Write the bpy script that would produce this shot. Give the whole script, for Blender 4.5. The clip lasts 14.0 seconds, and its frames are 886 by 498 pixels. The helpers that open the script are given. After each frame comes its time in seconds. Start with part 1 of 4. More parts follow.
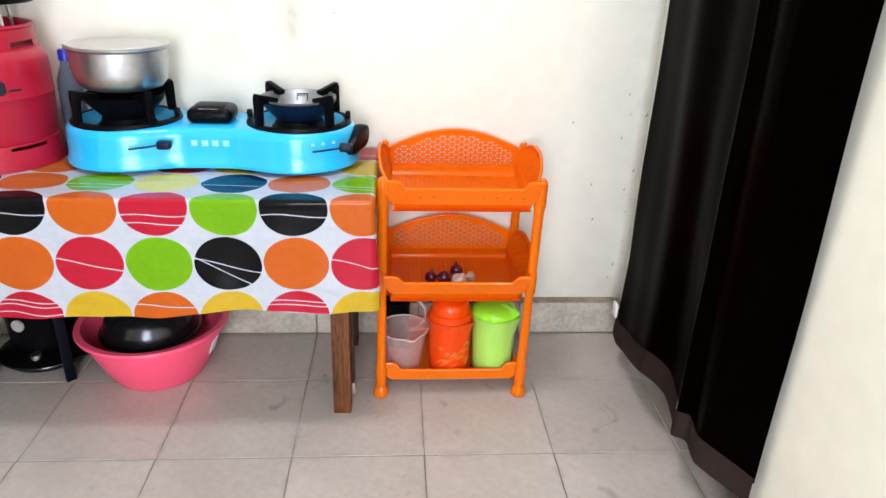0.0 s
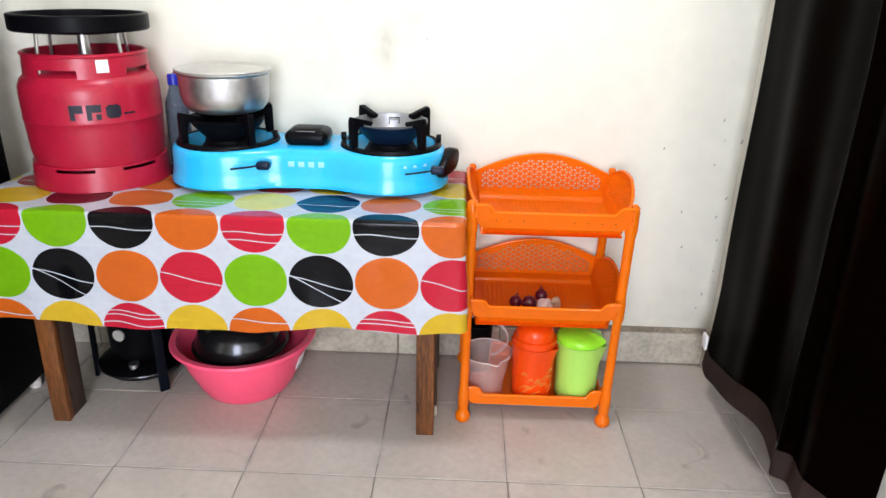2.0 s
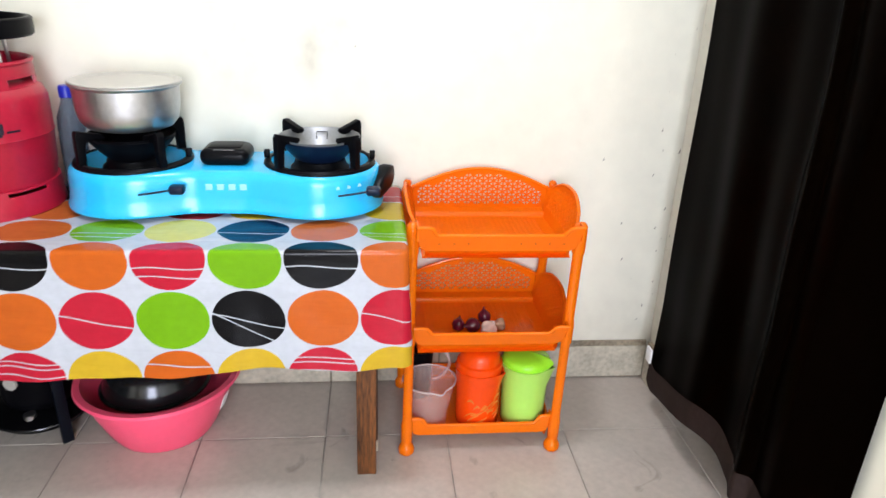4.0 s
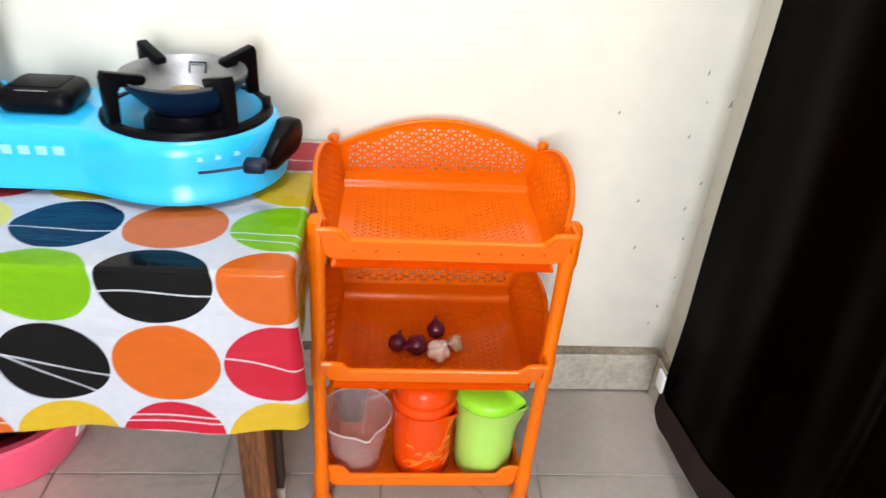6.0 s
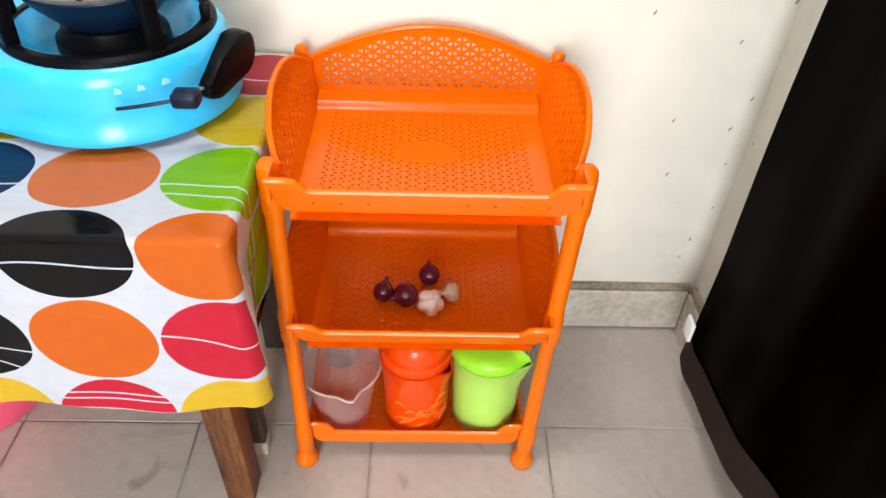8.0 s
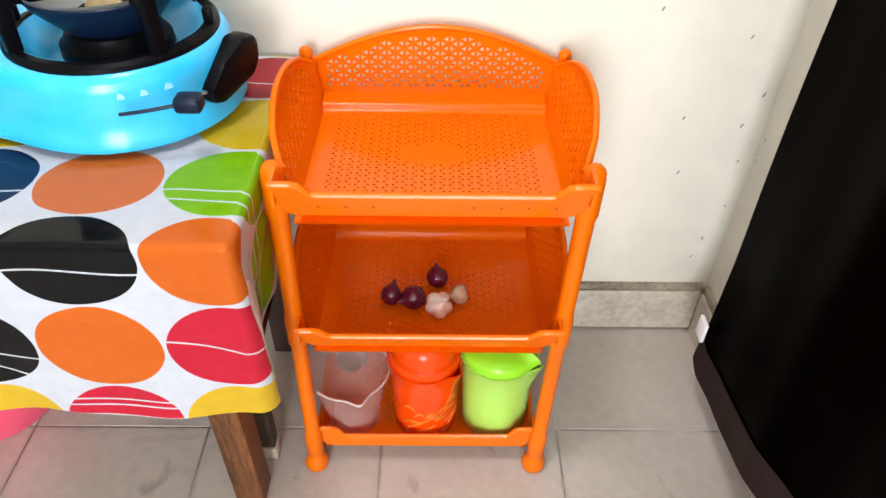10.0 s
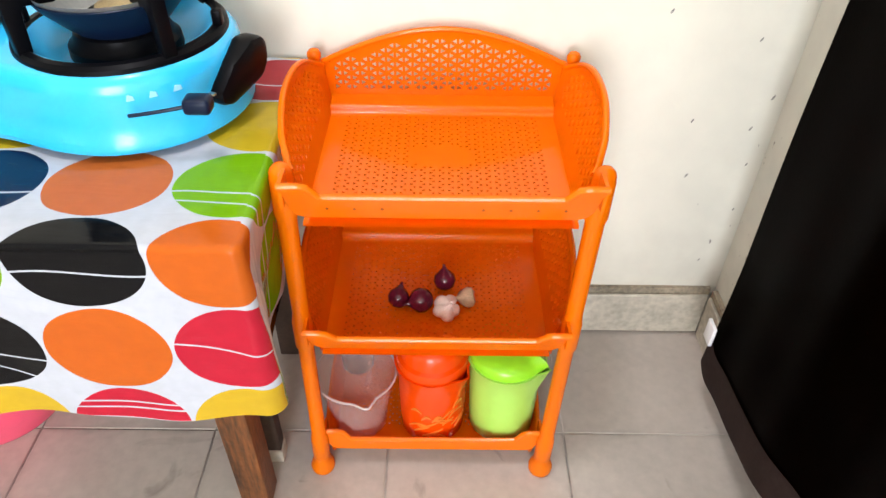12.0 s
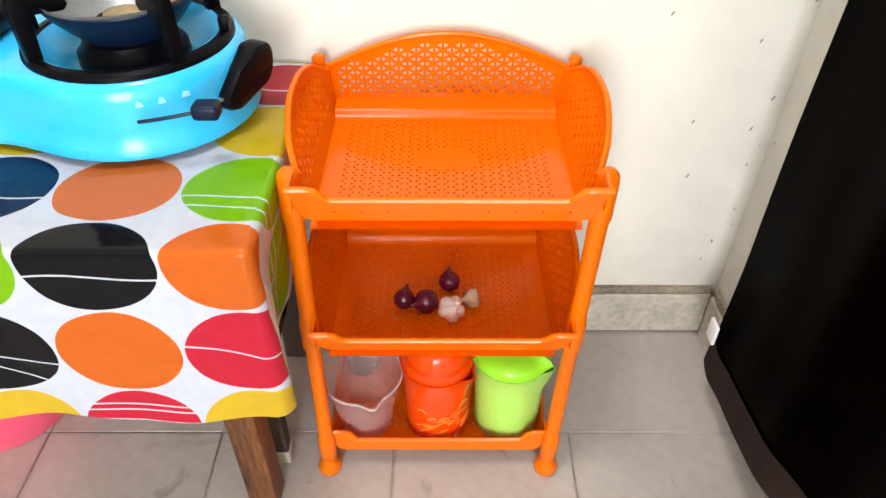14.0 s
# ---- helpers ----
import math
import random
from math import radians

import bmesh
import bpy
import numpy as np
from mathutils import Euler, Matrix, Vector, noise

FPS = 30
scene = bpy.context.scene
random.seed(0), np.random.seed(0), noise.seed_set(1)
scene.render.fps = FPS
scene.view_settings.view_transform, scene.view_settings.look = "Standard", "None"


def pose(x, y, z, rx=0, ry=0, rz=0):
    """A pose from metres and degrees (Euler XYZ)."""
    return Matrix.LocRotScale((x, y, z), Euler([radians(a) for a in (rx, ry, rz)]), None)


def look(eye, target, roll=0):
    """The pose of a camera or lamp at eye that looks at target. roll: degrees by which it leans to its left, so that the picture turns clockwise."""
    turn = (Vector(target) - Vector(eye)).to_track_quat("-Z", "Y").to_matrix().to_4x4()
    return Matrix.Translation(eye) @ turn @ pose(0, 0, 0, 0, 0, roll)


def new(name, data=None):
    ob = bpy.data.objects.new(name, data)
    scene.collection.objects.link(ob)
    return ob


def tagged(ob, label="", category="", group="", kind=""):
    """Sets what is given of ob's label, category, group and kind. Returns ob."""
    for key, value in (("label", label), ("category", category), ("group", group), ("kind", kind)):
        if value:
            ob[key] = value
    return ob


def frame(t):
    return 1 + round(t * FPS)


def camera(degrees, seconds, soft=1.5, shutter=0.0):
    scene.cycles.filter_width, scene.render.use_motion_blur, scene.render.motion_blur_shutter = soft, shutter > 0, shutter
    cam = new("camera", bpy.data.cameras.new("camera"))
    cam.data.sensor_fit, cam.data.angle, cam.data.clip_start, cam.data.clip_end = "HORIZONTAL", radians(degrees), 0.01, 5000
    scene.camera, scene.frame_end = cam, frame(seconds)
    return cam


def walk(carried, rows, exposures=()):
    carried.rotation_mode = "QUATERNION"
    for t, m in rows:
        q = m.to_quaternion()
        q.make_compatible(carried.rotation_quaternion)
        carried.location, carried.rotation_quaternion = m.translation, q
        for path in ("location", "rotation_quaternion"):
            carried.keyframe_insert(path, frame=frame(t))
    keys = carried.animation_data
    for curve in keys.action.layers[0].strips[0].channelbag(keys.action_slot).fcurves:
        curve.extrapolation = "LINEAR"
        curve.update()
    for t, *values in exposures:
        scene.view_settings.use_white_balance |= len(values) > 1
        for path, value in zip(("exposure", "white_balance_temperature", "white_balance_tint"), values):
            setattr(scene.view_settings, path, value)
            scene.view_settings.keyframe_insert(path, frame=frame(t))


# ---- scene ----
cam = camera(65.6, 14.0, shutter=0.5)
PATH = [
    (0, (-0.067, -1.789, 1.07), (0.069, 0.036, 0.262), 2.0),
    (0.5, (-0.079, -1.81, 1.06), (0.026, 0.041, 0.309), 2.1),
    (1, (-0.1, -1.797, 1.072), (-0.029, 0.062, 0.338), 1.7),
    (1.5, (-0.1, -1.801, 1.065), (-0.095, 0.057, 0.326), 0.9),
    (2, (-0.12, -1.79, 1.065), (-0.174, 0.065, 0.319), 1.2),
    (4.5, (-0.181, -1.541, 1.086), (0.053, 0.293, 0.323), 2.6),
    (5, (-0.134, -1.381, 1.07), (0.103, 0.435, 0.266), 2.8),
    (5.5, (-0.03, -1.253, 1.06), (0.039, 0.514, 0.125), 3.7),
    (6, (0.01, -1.145, 1.046), (0.156, 0.566, 0.021), 4.1),
    (6.5, (-0.003, -1.026, 1.035), (0.22, 0.625, -0.071), 3.7),
    (7, (-0.006, -0.95, 1.037), (0.259, 0.591, -0.209), 6.2),
    (7.5, (0.041, -0.936, 1.026), (0.193, 0.57, -0.282), 4.4),
    (8, (0.082, -0.948, 1.023), (0.138, 0.563, -0.286), 2.5),
    (10.5, (0.09, -0.938, 1.018), (0.109, 0.574, -0.292), 0.9),
    (11, (0.087, -0.938, 1.017), (0.11, 0.577, -0.288), 0.7),
    (11.5, (0.086, -0.937, 1.016), (0.107, 0.584, -0.282), 0.8),
    (12, (0.083, -0.937, 1.016), (0.093, 0.58, -0.286), 0.9),
    (12.5, (0.082, -0.938, 1.016), (0.089, 0.581, -0.285), 0.4),
    (13, (0.078, -0.944, 1.022), (0.088, 0.576, -0.277), 0.3),
    (13.5, (0.08, -0.946, 1.024), (0.087, 0.58, -0.27), 0.2),
    (14, (0.076, -0.945, 1.022), (0.086, 0.577, -0.276), 0.4),
]
walk(cam, [(t, look(eye, target, roll)) for t, eye, target, roll in PATH],
     exposures=[(0, -0.18, 6200, 19), (2, -0.18, 6200, 19), (5, -0.12, 6280, 18), (5.5, -0.22, 6300, 18), (6.1, -0.06, 6400, 18), (8, 0.02, 6550, 18), (14, 0.09, 6550, 18)])

# ---- world and lights ----
world = bpy.data.worlds.new("sky")
scene.world = world
world.use_nodes = True
wn = world.node_tree.nodes
sky = wn.new("ShaderNodeTexSky")
sky.sky_type, sky.sun_disc = "NISHITA", False
sky.sun_elevation, sky.sun_rotation = radians(50), radians(200)
wn["Background"].inputs["Strength"].default_value = 0.1
world.node_tree.links.new(sky.outputs[0], wn["Background"].inputs["Color"])


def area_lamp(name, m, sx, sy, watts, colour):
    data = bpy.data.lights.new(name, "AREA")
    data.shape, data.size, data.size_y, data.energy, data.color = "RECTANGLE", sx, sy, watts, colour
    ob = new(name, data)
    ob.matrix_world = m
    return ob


WIN = (-0.75, 0.2, 0.35, 2.0)       # x0, x1, z0, z1 of the window in the south wall
ROOM = (-2.3, 0.61, -3.3, 0.012, 2.7)  # x0, x1, y0, y1, height
area_lamp("window_daylight", look(((WIN[0] + WIN[1]) / 2, ROOM[2] - 0.02, (WIN[2] + WIN[3]) / 2), ((WIN[0] + WIN[1]) / 2, 0, 1.2)), WIN[1] - WIN[0] - 0.05, WIN[3] - WIN[2] - 0.05, 90, (0.88, 0.95, 1.0))
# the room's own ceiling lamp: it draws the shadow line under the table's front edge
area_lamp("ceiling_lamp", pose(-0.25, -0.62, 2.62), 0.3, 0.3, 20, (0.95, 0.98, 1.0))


# ---- materials ----
def mat(name, colour, rough=0.5, metal=0.0, var=0.12, scale=8.0, bump=0.0, bscale=60.0, coat=0.0, spec=0.5, random_obj=0.0, sheen=0.0, trans=0.0, ior=1.45, sss=0.0, grain=0.0):
    m = bpy.data.materials.new(name)
    m.use_nodes = True
    nt = m.node_tree
    nd, ln = nt.nodes, nt.links
    b = nd["Principled BSDF"]
    b.inputs["Roughness"].default_value = rough
    b.inputs["Metallic"].default_value = metal
    b.inputs["Specular IOR Level"].default_value = spec
    b.inputs["Coat Weight"].default_value = coat
    b.inputs["Coat Roughness"].default_value = 0.12
    b.inputs["Sheen Weight"].default_value = sheen
    b.inputs["Transmission Weight"].default_value = trans
    b.inputs["IOR"].default_value = ior
    if sss:
        b.inputs["Subsurface Weight"].default_value = sss
        b.inputs["Subsurface Radius"].default_value = (0.01, 0.008, 0.006)
    tc = nd.new("ShaderNodeTexCoord")
    n1 = nd.new("ShaderNodeTexNoise")
    n1.inputs["Scale"].default_value, n1.inputs["Detail"].default_value = scale, 6
    n2 = nd.new("ShaderNodeTexNoise")
    n2.inputs["Scale"].default_value, n2.inputs["Detail"].default_value = scale * 9, 4
    add = nd.new("ShaderNodeMath")
    add.operation = "ADD"
    where = tc.outputs["Object"]
    if grain:
        mp = nd.new("ShaderNodeMapping")
        mp.inputs["Scale"].default_value = (1, 1, grain)
        ln.new(where, mp.inputs["Vector"])
        where = mp.outputs[0]
    for n in (n1, n2):
        ln.new(where, n.inputs["Vector"])
    ln.new(n1.outputs["Fac"], add.inputs[0])
    ln.new(n2.outputs["Fac"], add.inputs[1])
    last = add.outputs[0]
    if random_obj:
        oi = nd.new("ShaderNodeObjectInfo")
        mul = nd.new("ShaderNodeMath")
        mul.operation = "MULTIPLY_ADD"
        mul.inputs[1].default_value = random_obj
        ln.new(oi.outputs["Random"], mul.inputs[0])
        ln.new(last, mul.inputs[2])
        last = mul.outputs[0]
    mr = nd.new("ShaderNodeMapRange")
    mr.inputs["From Min"].default_value, mr.inputs["From Max"].default_value = 0.6, 1.4 + random_obj
    mr.inputs["To Min"].default_value, mr.inputs["To Max"].default_value = 1 - var, 1 + var
    ln.new(last, mr.inputs["Value"])
    hs = nd.new("ShaderNodeHueSaturation")
    hs.inputs["Color"].default_value = (*colour, 1)
    ln.new(mr.outputs[0], hs.inputs["Value"])
    ln.new(hs.outputs[0], b.inputs["Base Color"])
    if bump:
        n3 = nd.new("ShaderNodeTexNoise")
        n3.inputs["Scale"].default_value, n3.inputs["Detail"].default_value = bscale, 4
        ln.new(tc.outputs["Object"], n3.inputs["Vector"])
        bp = nd.new("ShaderNodeBump")
        bp.inputs["Strength"].default_value, bp.inputs["Distance"].default_value = bump, 0.002
        ln.new(n3.outputs["Fac"], bp.inputs["Height"])
        ln.new(bp.outputs[0], b.inputs["Normal"])
    return m


def math_node(nt, op, a, b=0.0, c=0.0):
    n = nt.nodes.new("ShaderNodeMath")
    n.operation = op
    for i, v in enumerate((a, b, c)):
        if isinstance(v, (int, float)):
            n.inputs[i].default_value = v
        else:
            nt.links.new(v, n.inputs[i])
    return n.outputs[0]


def mix_colour(nt, fac, a, b):
    n = nt.nodes.new("ShaderNodeMix")
    n.data_type = "RGBA"
    for sock, v in ((n.inputs[0], fac), (n.inputs[6], a), (n.inputs[7], b)):
        if isinstance(v, tuple):
            sock.default_value = (*v, 1)
        elif isinstance(v, (int, float)):
            sock.default_value = v
        else:
            nt.links.new(v, sock)
    return n.outputs[2]


def wall_paint(name, colour, stains):
    """Cream emulsion with faint blotches, greasy stains at given places and small chips near the corner."""
    m = mat(name, colour, rough=0.55, var=0.05, scale=2.2, bump=0.25, bscale=35, spec=0.3)
    nt = m.node_tree
    nd, ln = nt.nodes, nt.links
    b = nd["Principled BSDF"]
    col = b.inputs["Base Color"].links[0].from_socket
    geo = nd.new("ShaderNodeNewGeometry")
    sep = nd.new("ShaderNodeSeparateXYZ")
    ln.new(geo.outputs["Position"], sep.inputs[0])
    ns = nd.new("ShaderNodeTexNoise")
    ns.inputs["Scale"].default_value, ns.inputs["Detail"].default_value = 18, 8
    ln.new(geo.outputs["Position"], ns.inputs["Vector"])
    for x, z, r, strength in stains:
        dx = math_node(nt, "SUBTRACT", sep.outputs["X"], x)
        dz = math_node(nt, "SUBTRACT", sep.outputs["Z"], z)
        d = math_node(nt, "SQRT", math_node(nt, "ADD", math_node(nt, "MULTIPLY", dx, dx), math_node(nt, "MULTIPLY", math_node(nt, "MULTIPLY", dz, dz), 0.5)))
        f = math_node(nt, "SUBTRACT", 1.0, math_node(nt, "DIVIDE", d, r))
        f = math_node(nt, "MULTIPLY", math_node(nt, "MAXIMUM", f, 0.0), math_node(nt, "MULTIPLY", ns.outputs["Fac"], ns.outputs["Fac"]))
        f = math_node(nt, "MINIMUM", math_node(nt, "MULTIPLY", f, strength * 4), 0.8)
        col = mix_colour(nt, f, col, (0.28, 0.25, 0.2))
    # paint turns unevenly greyer towards the corner
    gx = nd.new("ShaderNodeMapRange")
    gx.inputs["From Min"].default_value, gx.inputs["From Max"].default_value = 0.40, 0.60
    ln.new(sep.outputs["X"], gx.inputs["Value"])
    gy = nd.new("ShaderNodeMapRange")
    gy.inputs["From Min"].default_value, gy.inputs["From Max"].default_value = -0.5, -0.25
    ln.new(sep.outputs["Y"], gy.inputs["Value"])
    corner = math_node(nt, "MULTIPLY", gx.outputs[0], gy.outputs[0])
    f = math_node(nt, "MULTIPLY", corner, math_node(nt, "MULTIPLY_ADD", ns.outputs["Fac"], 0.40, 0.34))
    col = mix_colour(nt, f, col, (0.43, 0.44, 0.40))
    # small dark chips
    nc = nd.new("ShaderNodeTexNoise")
    nc.inputs["Scale"].default_value, nc.inputs["Detail"].default_value = 70, 2
    sq = nd.new("ShaderNodeMapping")
    sq.inputs["Scale"].default_value, sq.inputs["Rotation"].default_value = (1.3, 1.3, 0.5), (0, radians(18), 0)
    ln.new(geo.outputs["Position"], sq.inputs["Vector"])
    ln.new(sq.outputs[0], nc.inputs["Vector"])
    ch = nd.new("ShaderNodeMapRange")
    ch.inputs["From Min"].default_value, ch.inputs["From Max"].default_value = 0.765, 0.80
    near = math_node(nt, "MULTIPLY", corner, 0.065)
    ln.new(math_node(nt, "ADD", nc.outputs["Fac"], near), ch.inputs["Value"])
    col = mix_colour(nt, ch.outputs[0], col, (0.2, 0.19, 0.17))
    for x, z in ((0.406, 0.646), (0.544, 0.606), (0.477, 0.472), (0.492, 0.369), (0.572, 0.459), (0.590, 0.513), (0.585, 0.392), (0.560, 0.183), (0.590, 0.300)):
        dx = math_node(nt, "MULTIPLY", math_node(nt, "SUBTRACT", math_node(nt, "SUBTRACT", sep.outputs["X"], x), math_node(nt, "MULTIPLY", math_node(nt, "SUBTRACT", sep.outputs["Z"], z), 0.4)), 2.2)
        dz = math_node(nt, "SUBTRACT", sep.outputs["Z"], z)
        d = math_node(nt, "SQRT", math_node(nt, "ADD", math_node(nt, "MULTIPLY", dx, dx), math_node(nt, "MULTIPLY", dz, dz)))
        d = math_node(nt, "ADD", d, math_node(nt, "MULTIPLY", nc.outputs["Fac"], 0.006))
        f = math_node(nt, "MULTIPLY", math_node(nt, "LESS_THAN", d, 0.0068), math_node(nt, "GREATER_THAN", sep.outputs["Y"], -0.05))
        col = mix_colour(nt, math_node(nt, "MULTIPLY", f, 0.8), col, (0.13, 0.125, 0.12))
    # scuffed dirt just over the skirting
    lo = nd.new("ShaderNodeMapRange")
    lo.inputs["From Min"].default_value, lo.inputs["From Max"].default_value = 0.3, 0.1
    ln.new(sep.outputs["Z"], lo.inputs["Value"])
    col = mix_colour(nt, math_node(nt, "MULTIPLY", lo.outputs[0], math_node(nt, "MULTIPLY", ns.outputs["Fac"], 0.5)), col, (0.4, 0.36, 0.28))
    ln.new(col, b.inputs["Base Color"])
    return m


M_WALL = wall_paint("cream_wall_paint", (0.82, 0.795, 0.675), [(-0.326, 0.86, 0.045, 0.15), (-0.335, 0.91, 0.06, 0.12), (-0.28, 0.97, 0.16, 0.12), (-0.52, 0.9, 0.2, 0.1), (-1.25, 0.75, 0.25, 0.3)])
M_CEIL = mat("white_ceiling_paint", (0.8, 0.79, 0.76), 0.8, var=0.03, scale=3)
M_GROUT = mat("grey_cement_grout", (0.23, 0.21, 0.185), 0.9, var=0.85, scale=7, bump=0.4)
nt = M_GROUT.node_tree
pale_noise = nt.nodes.new("ShaderNodeTexNoise")
pale_noise.inputs["Scale"].default_value, pale_noise.inputs["Detail"].default_value = 2.3, 4
pale_geo = nt.nodes.new("ShaderNodeNewGeometry")
nt.links.new(pale_geo.outputs["Position"], pale_noise.inputs["Vector"])
pale_step = nt.nodes.new("ShaderNodeMapRange")
pale_step.inputs["From Min"].default_value, pale_step.inputs["From Max"].default_value = 0.50, 0.60
nt.links.new(pale_noise.outputs["Fac"], pale_step.inputs["Value"])
grout_bsdf = nt.nodes["Principled BSDF"]
nt.links.new(mix_colour(nt, pale_step.outputs[0], grout_bsdf.inputs["Base Color"].links[0].from_socket, (0.52, 0.49, 0.44)), grout_bsdf.inputs["Base Color"])
M_TILE = mat("worn_beige_floor_tile", (0.49, 0.445, 0.395), 0.34, var=0.2, scale=6, bump=0.12, bscale=25, random_obj=0.25)


def worn_edges(m, half, dirt):
    """Grime that creeps in unevenly from the edges of a square tile, and scattered dark scuffs."""
    nt = m.node_tree
    nd, ln = nt.nodes, nt.links
    b = nd["Principled BSDF"]
    col = b.inputs["Base Color"].links[0].from_socket
    tc = nd.new("ShaderNodeTexCoord")
    geo = nd.new("ShaderNodeNewGeometry")
    sep = nd.new("ShaderNodeSeparateXYZ")
    ln.new(tc.outputs["Object"], sep.inputs[0])
    edge = math_node(nt, "MAXIMUM", math_node(nt, "ABSOLUTE", sep.outputs["X"]), math_node(nt, "ABSOLUTE", sep.outputs["Y"]))
    n1 = nd.new("ShaderNodeTexNoise")
    n1.inputs["Scale"].default_value, n1.inputs["Detail"].default_value = 14, 8
    ln.new(geo.outputs["Position"], n1.inputs["Vector"])
    near = nd.new("ShaderNodeMapRange")
    near.inputs["From Min"].default_value, near.inputs["From Max"].default_value = half - 0.010, half + 0.004
    ln.new(math_node(nt, "ADD", edge, math_node(nt, "MULTIPLY", math_node(nt, "SUBTRACT", n1.outputs["Fac"], 0.55), 0.05)), near.inputs["Value"])
    col = mix_colour(nt, math_node(nt, "MULTIPLY", near.outputs[0], 0.3), col, dirt)
    n2 = nd.new("ShaderNodeTexNoise")
    n2.inputs["Scale"].default_value, n2.inputs["Detail"].default_value, n2.inputs["Distortion"].default_value = 9, 9, 1.2
    ln.new(geo.outputs["Position"], n2.inputs["Vector"])
    sc = nd.new("ShaderNodeMapRange")
    sc.inputs["From Min"].default_value, sc.inputs["From Max"].default_value = 0.66, 0.74
    ln.new(n2.outputs["Fac"], sc.inputs["Value"])
    col = mix_colour(nt, math_node(nt, "MULTIPLY", sc.outputs[0], 0.55), col, dirt)
    n3 = nd.new("ShaderNodeTexNoise")
    n3.inputs["Scale"].default_value, n3.inputs["Detail"].default_value = 2.6, 3
    ln.new(geo.outputs["Position"], n3.inputs["Vector"])
    bl = nd.new("ShaderNodeMapRange")
    bl.inputs["From Min"].default_value, bl.inputs["From Max"].default_value = 0.4, 0.7
    bl.inputs["To Max"].default_value = 0.5
    ln.new(n3.outputs["Fac"], bl.inputs["Value"])
    col = mix_colour(nt, bl.outputs[0], col, (0.36, 0.31, 0.26))
    ln.new(col, b.inputs["Base Color"])
    rr = nd.new("ShaderNodeMapRange")
    rr.inputs["To Min"].default_value, rr.inputs["To Max"].default_value = 0.22, 0.5
    ln.new(n1.outputs["Fac"], rr.inputs["Value"])
    ln.new(rr.outputs[0], b.inputs["Roughness"])


worn_edges(M_TILE, 0.149, (0.15, 0.125, 0.1))
M_SKIRT = mat("grey_skirting_tile", (0.47, 0.43, 0.345), 0.5, var=0.34, scale=9, bump=0.3, bscale=40)
M_SKIRTTOP = mat("stained_mortar", (0.25, 0.21, 0.15), 0.85, var=0.6, scale=16, bump=0.5)
M_CURTAIN = mat("dark_brown_satin", (0.0017, 0.0006, 0.0002), 0.30, var=0.6, scale=6, bump=0.06, bscale=300, spec=0.022)
M_CURTAIN.node_tree.nodes["Principled BSDF"].inputs["Specular Tint"].default_value = (0.9, 0.62, 0.42, 1)
M_HEM = mat("brown_hem_band", (0.050, 0.032, 0.028), 0.6, var=0.2, scale=9, bump=0.2, bscale=300, spec=0.2)
M_WHITELABEL = mat("white_label", (0.8, 0.8, 0.8), 0.6, var=0.05)
M_ORANGE = mat("orange_plastic", (1.0, 0.22, 0.0008), 0.16, var=0.04, scale=6, spec=0.32, coat=0.12)
M_ORANGE.node_tree.nodes["Principled BSDF"].inputs["Coat Roughness"].default_value = 0.07
M_SHADE = mat("vent_hole_shade", (0.12, 0.012, 0.001), 0.6, var=0.1)
M_BLUE = mat("sky_blue_enamel", (0.018, 0.48, 0.9), 0.24, var=0.03, scale=5, coat=0.2, bump=0.06, bscale=22)
M_BLACK = mat("matt_black_enamel", (0.003, 0.003, 0.004), 0.36, var=0.3, scale=20, spec=0.07)
M_BLACKPL = mat("black_plastic", (0.003, 0.003, 0.004), 0.3, var=0.2, scale=15, spec=0.10)
M_NAVY = mat("dark_blue_plastic", (0.004, 0.010, 0.03), 0.35, var=0.15, scale=15, spec=0.25)
M_STEEL = mat("steel", (0.6, 0.6, 0.6), 0.32, metal=1.0, var=0.12, scale=10)
M_PAN = mat("grey_cast_aluminium", (0.29, 0.30, 0.31), 0.42, metal=0.7, var=0.15, scale=20)
M_ALU = mat("brushed_aluminium_pot", (0.52, 0.52, 0.53), 0.40, metal=1.0, var=0.18, scale=7, bump=0.15, bscale=120)
M_LID = mat("pale_aluminium_lid", (0.58, 0.565, 0.54), 0.36, metal=0.7, var=0.08, scale=9)
M_PALE = mat("pale_print", (0.30, 0.70, 0.92), 0.4, var=0.05)
M_RED = mat("red_cylinder_paint", (0.41, 0.010, 0.034), 0.32, var=0.14, scale=9, bump=0.12, bscale=50)
M_PRINT = mat("dark_print", (0.01, 0.008, 0.02), 0.5, var=0.2, scale=30)
M_PINK = mat("pink_plastic", (0.98, 0.10, 0.20), 0.33, var=0.05, scale=7, sss=0.1)
M_BOWL = mat("black_polished_metal", (0.05, 0.05, 0.055), 0.2, metal=0.85, var=0.25, scale=9)
M_GREEN = mat("lime_green_plastic", (0.46, 0.82, 0.14), 0.3, var=0.04, scale=6, sss=0.15)
M_GREENLID = mat("bright_green_lid_plastic", (0.30, 0.76, 0.025), 0.26, var=0.04, scale=6, sss=0.1)
M_REDORANGE = mat("red_orange_plastic", (0.95, 0.075, 0.0012), 0.16, var=0.08, scale=9, coat=0.2, spec=0.35)
M_BAR = mat("yellow_brown_print", (0.78, 0.17, 0.015), 0.4, var=0.2, scale=30)
M_ONION = mat("purple_onion_skin", (0.10, 0.007, 0.024), 0.2, var=0.45, scale=40, coat=0.3)
M_GARLICSKIN = mat("browned_garlic_skin", (0.55, 0.42, 0.27), 0.5, var=0.4, scale=60, bump=0.3, bscale=120)
